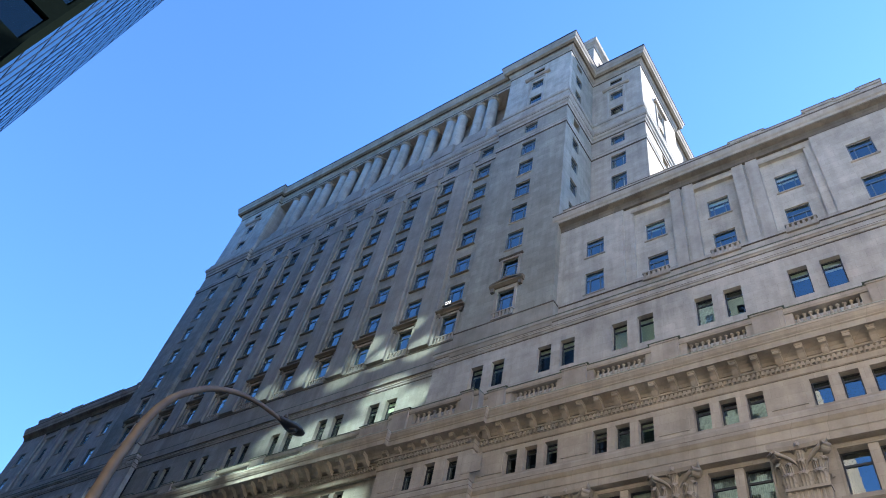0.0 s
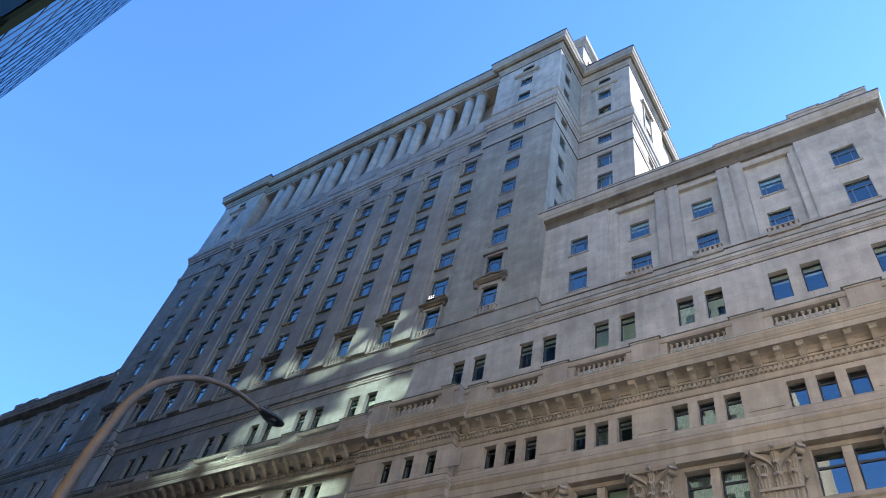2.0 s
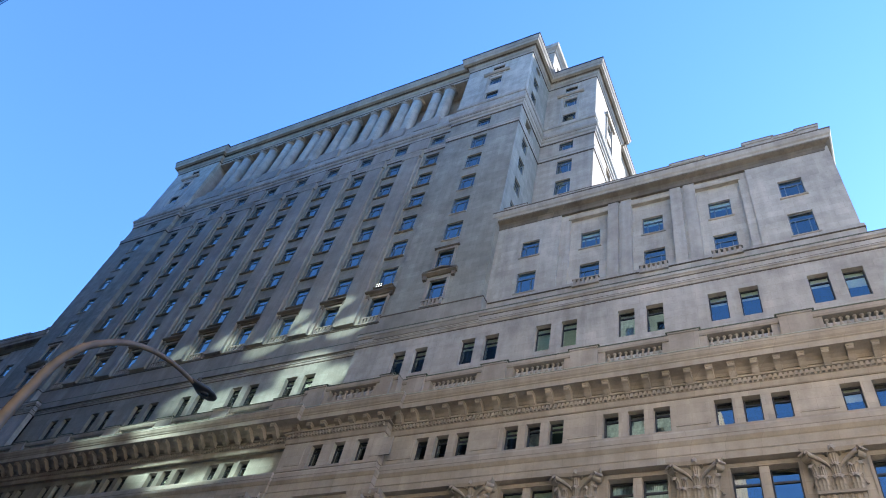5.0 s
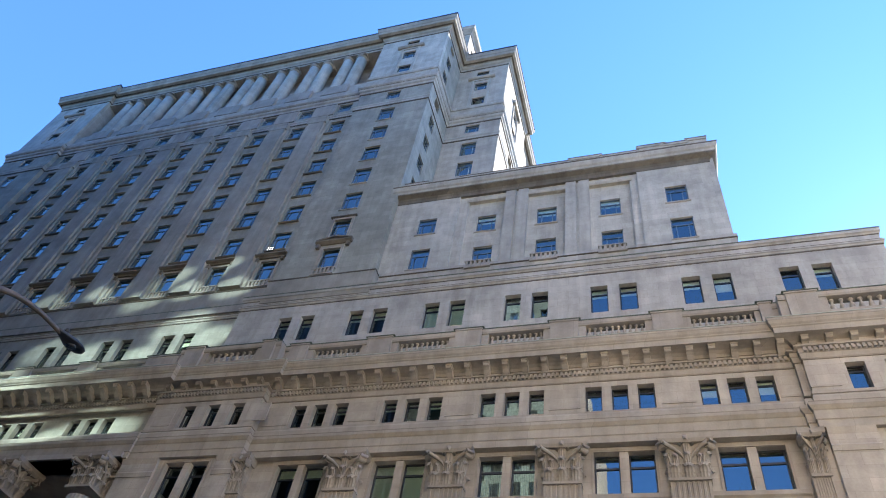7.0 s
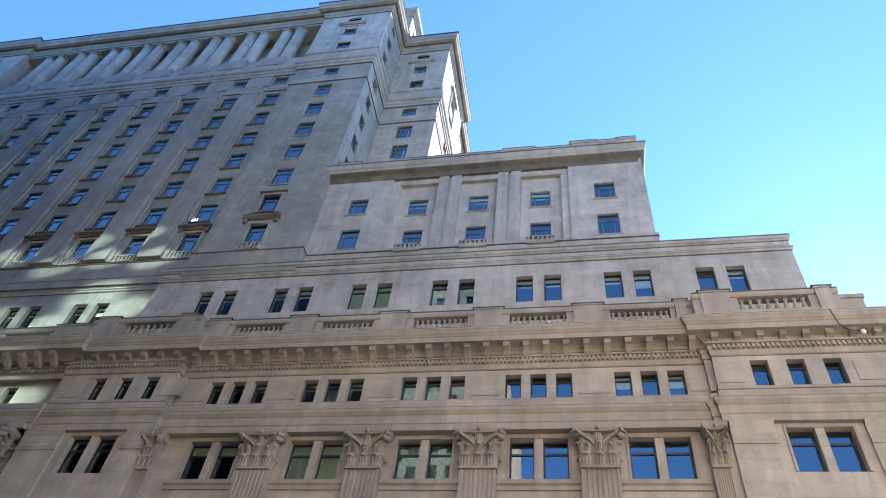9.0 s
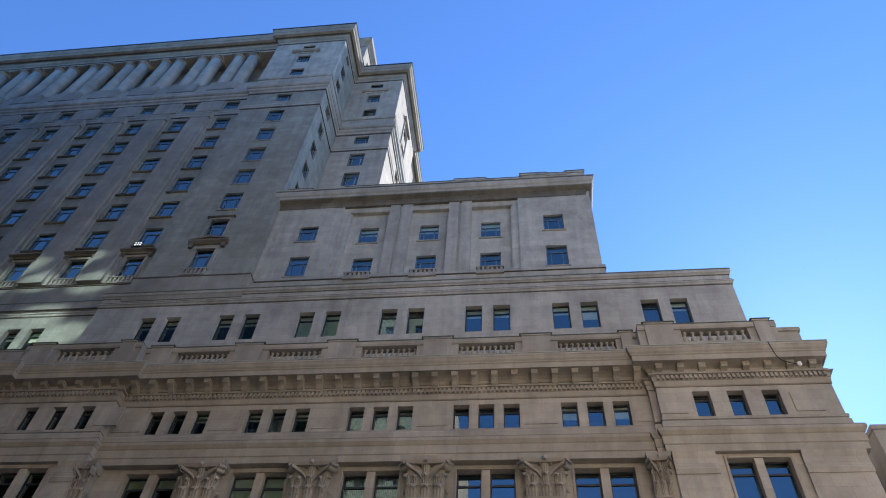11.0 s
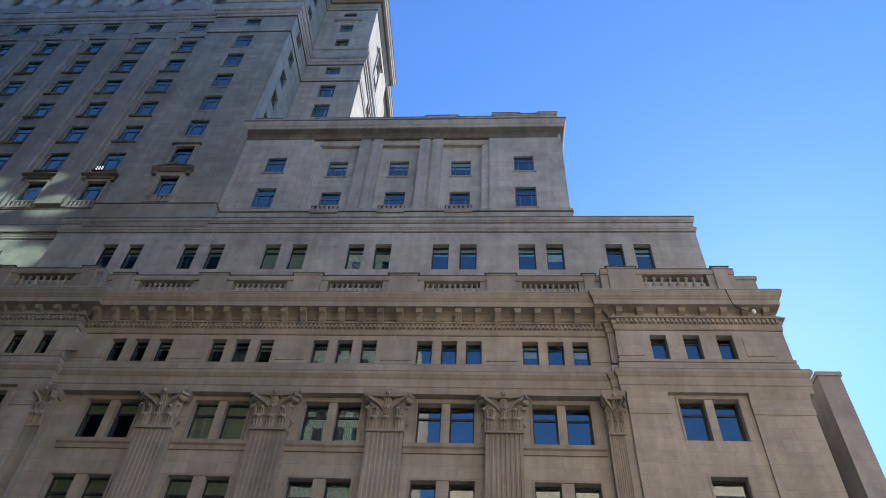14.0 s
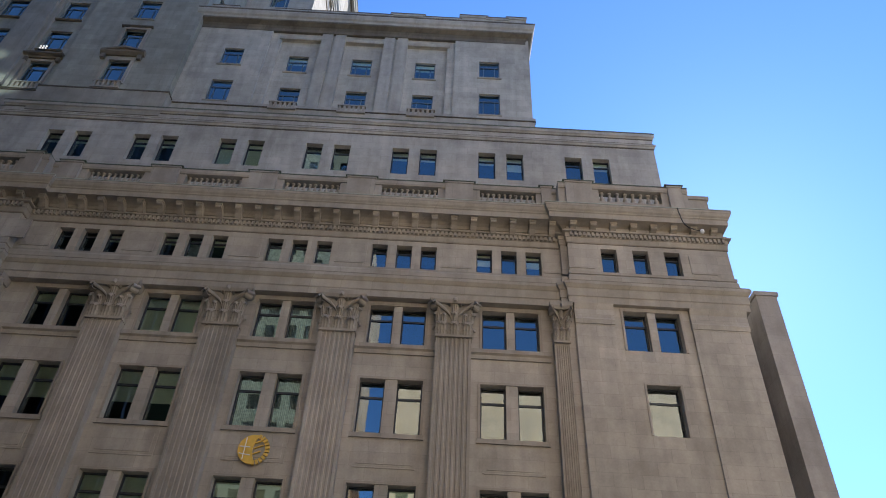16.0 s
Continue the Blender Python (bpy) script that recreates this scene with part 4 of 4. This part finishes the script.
moulding("shade_line_course", [(mirrored(TR), TY), (mirrored(TB), TY), (mirrored(TB), BY), (TB, BY), (TB, TY), (TR, TY), (TR, MID_Y + 0.3)], [(0.1, 48.96), (0.36, 48.96), (0.36, 49.08), (0.1, 49.1)], SOOT_SHADE)
moulding("shade_line_course", [(TR + 0.4, MID_Y), (MID_R, MID_Y), (MID_R, 50)], [(0.1, 48.76), (0.23, 48.76), (0.23, 48.85), (0.1, 48.85)], SOOT_SHADE)

# dressings of the tower bays
for i in range(8):
    x = AXIS + SHB * (i - 3.5)
    bm = bmesh.new()
    box(bm, x - 1.55, x + 1.55, BY - 0.26, BY, 49.42, 81.2)
    box(bm, x - 1.15, x + 1.15, BY - 0.54, BY - 0.26, 49.42, 81.2)
    box(bm, x - 1.25, x + 1.25, BY - 0.64, BY - 0.54, 49.42, 50.4)
    sweep(bm, [(x - 1.4, BY - 0.54), (x + 1.4, BY - 0.54)], [(-0.5, 81.2), (0.06, 81.2), (0.06, 81.9), (0.14, 82.3), (0.14, 82.5), (-0.5, 82.5)])
    part("pier", bm, SHAFT_T, building)
    bm = bmesh.new()
    box(bm, x - 1.6, x + 1.6, BY - 0.16, BY, 83.7, 86.4)
    part("raised_panel", bm, STONE_T, building)
    bm = bmesh.new()
    box(bm, x - 1.95, x + 1.95, BY - 0.35, BY + 1.6, 89.75, 92.05)
    part("pedestal", bm, STONE_T, building)


def ledge(x, y, z, w, d=0.22, h=0.2):
    bm = bmesh.new()
    sweep(bm, [(x - w / 2, y), (x + w / 2, y)], [(-0.05, z - h), (d * 0.6, z - h), (d, z - h * 0.5), (d, z), (-0.05, z)])
    return bm




def put(ob_holder, name, bm_maker, mat, x, y, z, label=""):
    """First call builds the piece at the origin, later calls set copies."""
    if name not in ob_holder:
        ob_holder[name] = part(name.split("/")[0], bm_maker(), mat, building, label, at=Matrix.Translation((x, y, z)))
    else:
        again(ob_holder[name], building, Matrix.Translation((x, y, z)))


def pediment_bm():
    bm = bmesh.new()
    sweep(bm, [(-1.95, 0), (1.95, 0)], [(-0.05, 0), (0.16, 0), (0.42, 0.24), (0.44, 0.4), (-0.05, 0.5)])
    for s in (-1, 1):
        pts = [(s * 1.95, 0.42), (s * 1.95, 0.58), (0, 1.12), (0, 0.88)]
        a = [bm.verts.new((px, -0.4, pz)) for px, pz in pts]
        b = [bm.verts.new((px, 0.0, pz)) for px, pz in pts]
        bm.faces.new(a); bm.faces.new(b[::-1])
        for i in range(4):
            bm.faces.new([a[i], a[(i + 1) % 4], b[(i + 1) % 4], b[i]])
    v = [bm.verts.new(p) for p in ((-1.9, -0.2, 0.5), (1.9, -0.2, 0.5), (0, -0.2, 1.1))]
    bm.faces.new(v)
    for s in (-1, 1):
        box(bm, s * 1.6 - 0.18, s * 1.6 + 0.18, -0.3, 0, -0.55, 0)
    bmesh.ops.recalc_face_normals(bm, faces=bm.faces)
    return bm


def hood_bm():
    bm = bmesh.new()
    sweep(bm, [(-1.75, 0), (1.75, 0)], [(-0.05, 0), (0.16, 0), (0.24, 0.14), (0.56, 0.24), (0.56, 0.42), (-0.05, 0.52)])
    for s in (-1, 1):
        box(bm, s * 1.42 - 0.15, s * 1.42 + 0.15, -0.3, 0, -0.5, 0)
    return bm


def surround_bm(w, z0, z1, wide=0.3):
    def make():
        bm = bmesh.new()
        ring_frame(bm, -w / 2, w / 2, z0, z1, 0, wide, 0.12)
        return bm
    return make


def balconette_bm():
    bm = bmesh.new()
    box(bm, -1.2, 1.2, -0.32, 0.0, 0.72, 0.85)
    box(bm, -1.2, 1.2, -0.32, 0.0, -0.1, 0.06)
    for i in range(6):
        x = -1.0 + i * 0.4
        box(bm, x - 0.1, x + 0.1, -0.28, -0.06, 0.06, 0.72)
    return bm


held = {}
for x in bays:
    for z in ROWS[:-1]:
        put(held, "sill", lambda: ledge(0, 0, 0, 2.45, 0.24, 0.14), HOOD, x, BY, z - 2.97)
    put(held, "hood", hood_bm, HOOD, x, BY, 53.75, "stone window hood on brackets, coloured dark for soot and underside shade")
    put(held, "surround/low", surround_bm(1.95, -3.15, 0.0, 0.28), STONE_T, x, BY, 53.3)
    put(held, "balconette", balconette_bm, STONE_T, x, BY, 49.38)
for x in (-29.2, mirrored(-29.2)):
    for z in ROWS[:-2]:
        put(held, "sill/plain", lambda: ledge(0, 0, 0, 2.2, 0.12, 0.14), STONE_T, x, TY, z - 2.97)
    put(held, "surround/low", surround_bm(1.95, -3.15, 0.0, 0.28), STONE_T, x, TY, 53.3)
    put(held, "surround/mid", surround_bm(1.95, -2.95, 0.0, 0.28), STONE_T, x, TY, 58.0)
    put(held, "pediment", pediment_bm, HOOD, x, TY, 53.95, "stone pediment over a window, coloured dark for soot and underside shade")
    put(held, "ledge/top", lambda: ledge(0, 0, 0, 2.9, 0.25, 0.2), SOOT_SHADE, x, TY, 58.5)
    put(held, "balconette", balconette_bm, STONE_T, x, TY, 49.38)
for x, y in ((-29.2, TY), (mirrored(-29.2), TY), (xw, WY)):
    put(held, "surround/crown", surround_bm(2.3, -7.8, 0.0, 0.3), PALE_T, x, y, 99.2)
    put(held, "hood/crown", lambda: ledge(0, 0, 0, 4.1, 0.45, 0.45), STONE_T, x, y, 100.0)
for i, x in enumerate(MIDX):
    y = MID_Y if i in (0, 4) else MID_Y + 0.52
    if i not in (0, 4):
        put(held, "balconette", balconette_bm, STONE_T, x, MID_Y - 0.02, 48.68)
        put(held, "ledge/panel", lambda: ledge(0, 0, 0, 4.3, 0.16, 0.3), PALE_T, x, MID_Y + 0.22, 59.5)
    put(held, "sill/plain", lambda: ledge(0, 0, 0, 2.2, 0.12, 0.14), STONE_T, x, y, 54.68)
    put(held, "sill/plain", lambda: ledge(0, 0, 0, 2.2, 0.12, 0.14), STONE_T, x, y, 49.53)
    put(held, "sill/plain", lambda: ledge(0, 0, 0, 2.2, 0.12, 0.14), STONE_T, mirrored(x), y, 54.68)
# the sunlit flank
for z, h in ((99.2, 7.8),):
    bm = bmesh.new()
    for a, b in ((14.6, 14.9), (17.3, 17.6)):
        box(bm, WR, WR + 0.14, a, b, 91.4, 99.2)
    box(bm, WR, WR + 0.4, 14.2, 18.0, 99.2, 99.9)
    part("window_surround", bm, STONE_T, building)
for y in (26, 32, 38, 44, 50):
    bm = bmesh.new()
    box(bm, WR - 1.0, WR - 0.7, y - 1.3, y + 1.3, 49.0, 103.3)
    part("pier", bm, STONE_T, building)

# loggia columns, in pairs
lcol = part("loggia_column", round_column(0.92, 0.82, 92.05, 102.2), PALE_T, building, "smooth round stone column", at=Matrix.Translation((AXIS + SHB * 3.5 - 1.08, 4.3, 0)))
bm = bmesh.new()
box(bm, -1.04, 1.04, -1.04, 1.04, 102.3, 102.58)
lathe(bm, [(0.84, 101.95), (0.87, 102.05), (1.02, 102.28), (1.02, 102.3)], 16)
lcap = part("loggia_capital", bm, STONE_T, building, at=Matrix.Translation((AXIS + SHB * 3.5 - 1.08, 4.3, 0)))
for i in range(8):
    for s in (-1, 1):
        if i == 7 and s == -1:
            continue
        m = Matrix.Translation((AXIS + SHB * (i - 3.5) + s * 1.08, 4.3, 0))
        again(lcol, building, m)
        again(lcap, building, m)

# cornice and parapet of the middle blocks
for path in ([(-24.5, MID_Y - 0.35), (MID_R, MID_Y - 0.35), (MID_R, 55)], [(mirrored(MID_R), MID_Y - 0.35), (mirrored(-24.5), MID_Y - 0.35)]):
    # under-cornice shade is put into this bed's colour, with stains
    moulding("cornice_bed", path, [(-0.9, 60.15), (-0.3, 60.15), (-0.26, 60.5), (-0.12, 60.75), (0.28, 60.95), (0.3, 61.08), (-0.9, 61.1)], SHADE_STAINED, "soot-stained stone bed moulding with the soffit's shade in its colour")
    moulding("block_cornice", path, [(-0.9, 61.1), (0.34, 61.1), (0.34, 61.4), (0.48, 61.55), (0.57, 61.9), (0.57, 62.1), (-0.9, 62.15)], PALE_T)
    moulding("cornice_edge", path, [(0.2, 62.16), (0.6, 62.11), (0.6, 62.27), (0.2, 62.31)], SOOT_SHADE)
for a, b, z in ((-23.8, -21.3, 64.10), (-17.6, -6.2, 64.05), (-6.2, -3.0, 64.35), (-3.0, 0.6, 64.05), (0.6, 3.2, 64.70), (3.2, 5.2, 64.50), (5.2, 7.0, 64.75)):
    for fx in (lambda q: q, mirrored):
        a2, b2 = sorted((fx(a), fx(b)))
        bm = bmesh.new()
        box(bm, a2, b2, 3.75, 4.5, 62.1, z - 0.3)
        box(bm, a2 - 0.1, b2 + 0.1, 3.65, 4.6, z - 0.3, z)
        part("parapet", bm, PALE_T, building)
        bm = bmesh.new()
        box(bm, a2 - 0.13, b2 + 0.13, 3.62, 4.6, z + 0.004, z + 0.1)
        part("parapet_flashing", bm, SOOT_SHADE, building)
for fx in (lambda q: q, mirrored):
    a2, b2 = sorted((fx(-21.3), fx(-17.6)))
    bm = bmesh.new()
    box(bm, a2, b2, 3.75, 4.5, 63.8, 64.05)
    for i in range(8):
        x = a2 + (i + 0.5) * (b2 - a2) / 8
        box(bm, x - 0.12, x + 0.12, 3.9, 4.2, 62.1, 63.8)
    part("parapet_rail", bm, STONE_T, building)

# penthouse on the tower roof
PX, PY, PZ = -24.3, 10.6, 121.0
bm = bmesh.new()
ph = [(y - 1.0, 108.5, y + 1.0, 117.5) for y in (13.4, 17.6, 21.8, 26.0)]
wall(bm, front(PY), mirrored(PX), PX, 104.9, PZ, [(x - 1, 110, x + 1, 117.5) for x in (PX - 2.6, PX - 7, PX - 11.4)], 0.5)
wall(bm, side(PX), PY + 0.51, 45, 104.9, PZ, ph, 0.5)
box(bm, mirrored(PX), PX - 0.6, PY + 2.0, 45, 119.5, 120.2)
box(bm, mirrored(PX), PX - 2.6, PY + 2.6, 45, 104.9, 119)
part("penthouse_wall", bm, STONE, building)
moulding("penthouse_cornice", [(mirrored(PX), PY), (PX, PY), (PX, 45)], [(-0.5, 119.8), (0.1, 119.8), (0.3, 120.3), (0.75, 120.8), (0.8, 121.9), (-0.5, 122.0)])

# small fixtures on the front
emblem = tagged(new("wall_emblem"), "round gilded metal emblem fixed to the stone panel", "emblem")
emblem.location = (-9.3, -0.14, 16.98)
emblem.scale = (0.84, 1, 0.84)
bm = bmesh.new()
segs = 20
rim = [bm.verts.new((0.95 * math.cos(a), 0, 0.95 * math.sin(a))) for a in [math.radians(75 + i * 210 / segs) for i in range(segs + 1)]]
inn = [bm.verts.new((0.95 * math.cos(math.radians(75)) - 0.28 * math.sin(math.pi * i / segs), 0, 0.92 - 1.84 * i / segs)) for i in range(segs + 1)]
for i in range(segs):
    bm.faces.new([rim[i], rim[i + 1], inn[i + 1], inn[i]])
bmesh.ops.recalc_face_normals(bm, faces=bm.faces)
r = bmesh.ops.extrude_face_region(bm, geom=bm.faces[:])
bmesh.ops.translate(bm, vec=(0, -0.1, 0), verts=[v for v in r["geom"] if isinstance(v, bmesh.types.BMVert)])
part("globe_disc", bm, GOLD, emblem)
for i in range(11):
    a = math.radians(-80 + i * 15)
    bm = bmesh.new()
    box(bm, 0.74, 1.02, -0.12, 0, -0.08, 0.08)
    part("ray", bm, GOLD, emblem, at=pose(0, 0, 0, 0, -math.degrees(a), 0))
for i, (z, l) in enumerate(((0.4, 0.5), (0.05, 0.62), (-0.3, 0.5))):
    bm = bmesh.new()
    box(bm, 0, l, -0.09, 0, -0.035, 0.035)
    part("bar", bm, GOLD, emblem, at=pose(0.02, 0, z, 0, -25, 0))
for pts in ([(-0.86, 0.15), (-0.2, 0.12)], [(-0.82, -0.3), (-0.1, -0.4)], [(-0.5, 0.75), (-0.55, -0.7)]):
    (xa, za), (xb, zb) = pts
    ln = math.hypot(xb - xa, zb - za)
    bm = bmesh.new()
    box(bm, 0, ln, -0.13, -0.1, -0.025, 0.025)
    part("globe_line", bm, WHITE, emblem, at=pose(xa, 0, za, 0, -math.degrees(math.atan2(zb - za, xb - xa)), 0))

cctv = tagged(new("security_camera"), "small white dome security camera under the cornice", "camera")
cctv.location = (16.9, -1.45, 32.8)
cctv.scale = (0.65, 0.65, 0.65)
bm = bmesh.new()
box(bm, -0.06, 0.06, -0.06, 0.3, 0.3, 0.42)
part("bracket", bm, WHITE, cctv)
bm = bmesh.new()
lathe(bm, [(0.05, 0.42), (0.18, 0.4), (0.2, 0.15), (0.17, 0.05), (0.1, -0.03)], 14)
bmesh.ops.recalc_face_normals(bm, faces=bm.faces)
part("dome", bm, WHITE, cctv)


def tube(name, pts, r, mat, parent, label="", radii=None):
    cu = bpy.data.curves.new(name, 'CURVE')
    cu.dimensions, cu.bevel_depth, cu.bevel_resolution, cu.resolution_u = '3D', r, 4, 8
    sp = cu.splines.new('BEZIER')
    sp.bezier_points.add(len(pts) - 1)
    for i, (b, p) in enumerate(zip(sp.bezier_points, pts)):
        b.co, b.handle_left_type, b.handle_right_type = p, 'AUTO', 'AUTO'
        b.radius = radii[i] if radii else 1
    cu.use_fill_caps = True
    tmp = bpy.data.objects.new(name, cu)
    me = bpy.data.meshes.new_from_object(tmp)
    bpy.data.objects.remove(tmp)
    me.name = name
    me.materials.clear()
    me.materials.append(mat)
    for p in me.polygons:
        p.use_smooth = True
    ob = new(name, me)
    ob.parent = parent
    return tagged(ob, label)


cable = tube("cable", [(15.4, -1.86, 34.5), (15.45, -1.9, 33.9), (15.7, -1.75, 33.2), (16.3, -1.5, 33.05), (16.9, -1.3, 33.1)], 0.03, BLACK, None)
tagged(cable, "black cable hanging over the cornice edge", "cable")

# ---- neighbours, street, lamp ----
stack = tagged(new("side_wall_stack"), "plain grey-brown stone stack beside the office block", "wall stack", kind="structure")
bm = bmesh.new()
box(bm, 20.4, 21.75, 0.75, 12, 0, 29.6)
box(bm, 20.3, 21.85, 0.65, 12.1, 29.6, 29.9)
box(bm, 21.75, 21.95, 2.0, 3.0, 20, 20.5)
part("stack", bm, GREYSTONE, stack)

lamp = tagged(new("street_lamp"), "weathered steel gooseneck street lamp with black cobra head", "street lamp")
lamp.location = (-9.98, -31.62, 0.15)
bm = bmesh.new()
lathe(bm, [(0.28, 0), (0.28, 0.1), (0.2, 0.35), (0.17, 0.6)], 18)
part("base", bm, STEEL, lamp)
pts = [(0, 0, 0.05), (0, 0, 4.0), (0, 0.0, 5.9), (0, 0.04, 6.85), (0, 0.23, 7.85), (0, 0.65, 8.45), (0, 1.13, 8.82), (0, 1.75, 9.05), (0, 2.45, 9.13)]
tube("pole", pts, 0.1, STEEL, lamp, radii=[1.2, 1.05, 0.95, 0.85, 0.72, 0.6, 0.52, 0.45, 0.4])
head = bmesh.new()
rings = []
for t, w, hgt in ((0, 0.05, 0.05), (0.08, 0.08, 0.07), (0.25, 0.13, 0.09), (0.45, 0.2, 0.11), (0.65, 0.2, 0.1), (0.8, 0.14, 0.07), (0.86, 0.05, 0.03)):
    rings.append([head.verts.new((w * math.cos(2 * math.pi * i / 16), t, hgt * math.sin(2 * math.pi * i / 16) * (1.0 if math.sin(2 * math.pi * i / 16) > 0 else 0.6))) for i in range(16)])
for a, b in zip(rings[:-1], rings[1:]):
    for i in range(16):
        f_ = head.faces.new([a[i], a[(i + 1) % 16], b[(i + 1) % 16], b[i]])
        f_.smooth = True
head.faces.new(rings[0]); head.faces.new(rings[-1][::-1])
bmesh.ops.recalc_face_normals(head, faces=head.faces)
hd = part("lamp_head", head, BLACK, lamp, "black cobra-head lantern", at=pose(0, 2.38, 9.13, 4, 0, 0) @ Matrix.Diagonal((0.85, 0.8, 0.8, 1)))
bm = bmesh.new()
lathe(bm, [(0.05, 0.08), (0.05, 0.17), (0.035, 0.2)], 12, 0, 0.22)
part("photocell", bm, BLACK, hd)
bm = bmesh.new()
lathe(bm, [(0.02, -0.1), (0.1, -0.09), (0.13, -0.05)], 14, 0, 0.52)
bmesh.ops.recalc_face_normals(bm, faces=bm.faces)
part("lens", bm, LENS, hd)

flood = tagged(new("ledge_light"), "small bright white lamp array standing on a window hood", "light")
flood.location = (bays[-1] - 0.15, BY - 0.6, 54.36)
glow, gn, gl_, gb = material("lit_lamp")
gb.inputs["Emission Color"].default_value = (1, 0.97, 0.9, 1)
gb.inputs["Emission Strength"].default_value = 0.5
bm = bmesh.new()
box(bm, -0.4, 0.4, 0.0, 0.08, 0, 0.6)
part("housing", bm, BLACK, flood)
for i in range(6):
    bm = bmesh.new()
    lathe(bm, [(0.08, 0), (0.08, 0.06), (0.055, 0.08)], 10)
    part("bulb", bm, glow, flood, at=pose(-0.26 + 0.26 * (i % 3), 0, 0.16 + 0.28 * (i // 3), 90, 0, 0))

# glass tower behind and along the street
gt = tagged(new("glass_tower"), "blue glass curtain-wall tower with a dark panelled flank", "building")
A, B = Vector((-62.0, -35.45)), Vector((-33.0, -38.3))
d = (B - A).normalized()
ang = math.degrees(math.atan2(d.y, d.x))
width = (B - A).length
Mg = Matrix.Translation((A.x, A.y, 0)) @ pose(0, 0, 0, 0, 0, ang)
bm = bmesh.new()
box(bm, 0.05, width - 0.05, 0.15, 0.3, 0, 94)
bmesh.ops.transform(bm, matrix=Mg @ Matrix.Diagonal((1, -1, 1, 1)), verts=bm.verts)
bmesh.ops.recalc_face_normals(bm, faces=bm.faces)
part("glazing", bm, TOWERGLASS, gt)
bm = bmesh.new()
box(bm, 0, width, -24, -0.4, 0, 94)
bmesh.ops.transform(bm, matrix=Mg, verts=bm.verts)
part("core", bm, DARKPANEL, gt)
bm = bmesh.new()
box(bm, -0.12, 0.12, -0.2, -0.13, 0, 94)
mullion = part("mullion", bm, NAVY, gt, at=Mg)
for i in range(1, 17):
    again(mullion, gt, Mg @ Matrix.Translation((i * width / 16, 0, 0)))
bm = bmesh.new()
box(bm, 0, width, -0.16, -0.125, -0.045, 0.045)
bar = part("spandrel_bar", bm, NAVY, gt, at=Mg)
for j in range(1, 24):
    again(bar, gt, Mg @ Matrix.Translation((0, 0, j * 4.0)))
bm = bmesh.new()
hs = [(-58 + 4.0 * i + 0.3, 4.0 * j + 1.2, -58 + 4.0 * i + 3.7, 4.0 * j + 3.6) for i in range(5) for j in range(3, 22)]
wall(bm, side(-28.0), -60, -38.1, 0, 92, hs, 0.3)
box(bm, -33.5, -28.3, -60, -38.1, 0, 92)
part("dark_flank", bm, DARKPANEL, gt)
bm = bmesh.new()
box(bm, -28.25, -28.2, -59.5, -38.4, 10, 91)
part("flank_glazing", bm, DARKGLASS, gt)


def neighbour(name, label, x0, x1, y0, y1, h, mat, floor=3.8, bay=3.2, glaz=None, blank=0.0):
    """A sunlit block across the street, windows cut into its front."""
    b_ = tagged(new(name), label, "building")
    holes = []
    nb = int((x1 - x0) / bay)
    for j in range(1, int((h - blank) / floor)):
        for i in range(nb):
            c = x0 + (i + 0.5) * (x1 - x0) / nb
            holes.append((-c - 0.75, j * floor + 0.9, -c + 0.75, j * floor + 2.9))
    bm = bmesh.new()
    wall(bm, Matrix(((-1, 0, 0, 0), (0, -1, 0, y1), (0, 0, 1, 0), (0, 0, 0, 1))), -x1, -x0, 0, h, holes, 0.5)
    part("front_wall", bm, mat, b_)
    bm = bmesh.new()
    box(bm, x0, x1, y0, y1 - 1.6, 0, h)
    part("body", bm, mat, b_)
    bm = bmesh.new()
    box(bm, x0 + 0.1, x1 - 0.1, y1 - 0.45, y1 - 0.4, 0.5, h - 0.5)
    part("glazing", bm, glaz or GLASS, b_)
    return b_


neighbour("pale_tower", "slim pale stone tower in full sun", -14.0, -10.8, -70, -46, 76, FACING)
neighbour("green_tower", "grey-green faced office tower", -27, -14.1, -70, -47, 112, GREENISH, bay=2.3)
neighbour("pale_block", "pale stone street block in full sun", -4.7, 36, -80, -46, 50.5, FACING, blank=9.5)
# added out of view to throw sunlight back on the right-hand front
neighbour("bounce_block", "unseen pale grey block added to bounce sunlight onto the front", 48, 100, -80, -46, 84, GREYFACE, blank=8)
# added out of view to hold skylight off the left-hand front
neighbour("sky_blocker_slab", "unseen long dark slab added to cut skylight on the left side", -300, -63, -80, -46, 107, DARKPANEL, bay=9.0, glaz=DARKGLASS)

ground = bmesh.new()
box(ground, -2500, 2500, -2500, 2500, -0.5, 0.0)
g = part("ground", ground, FARGROUND, None)
tagged(g, "wide grey concrete ground", "ground", kind="structure")
bm = bmesh.new()
box(bm, -400, 400, -30.0, -9.0, 0.001, 0.02)
tagged(part("road", bm, ASPHALT, None), "dark asphalt street between the buildings", "road", kind="structure")
for y0, y1 in ((-9.0, -0.9), (-46.0, -30.0)):
    bm = bmesh.new()
    box(bm, -400, 400, y0, y1, 0.001, 0.15)
    tagged(part("pavement", bm, PAVING, None), "raised concrete pavement with a kerb", "pavement", kind="structure")
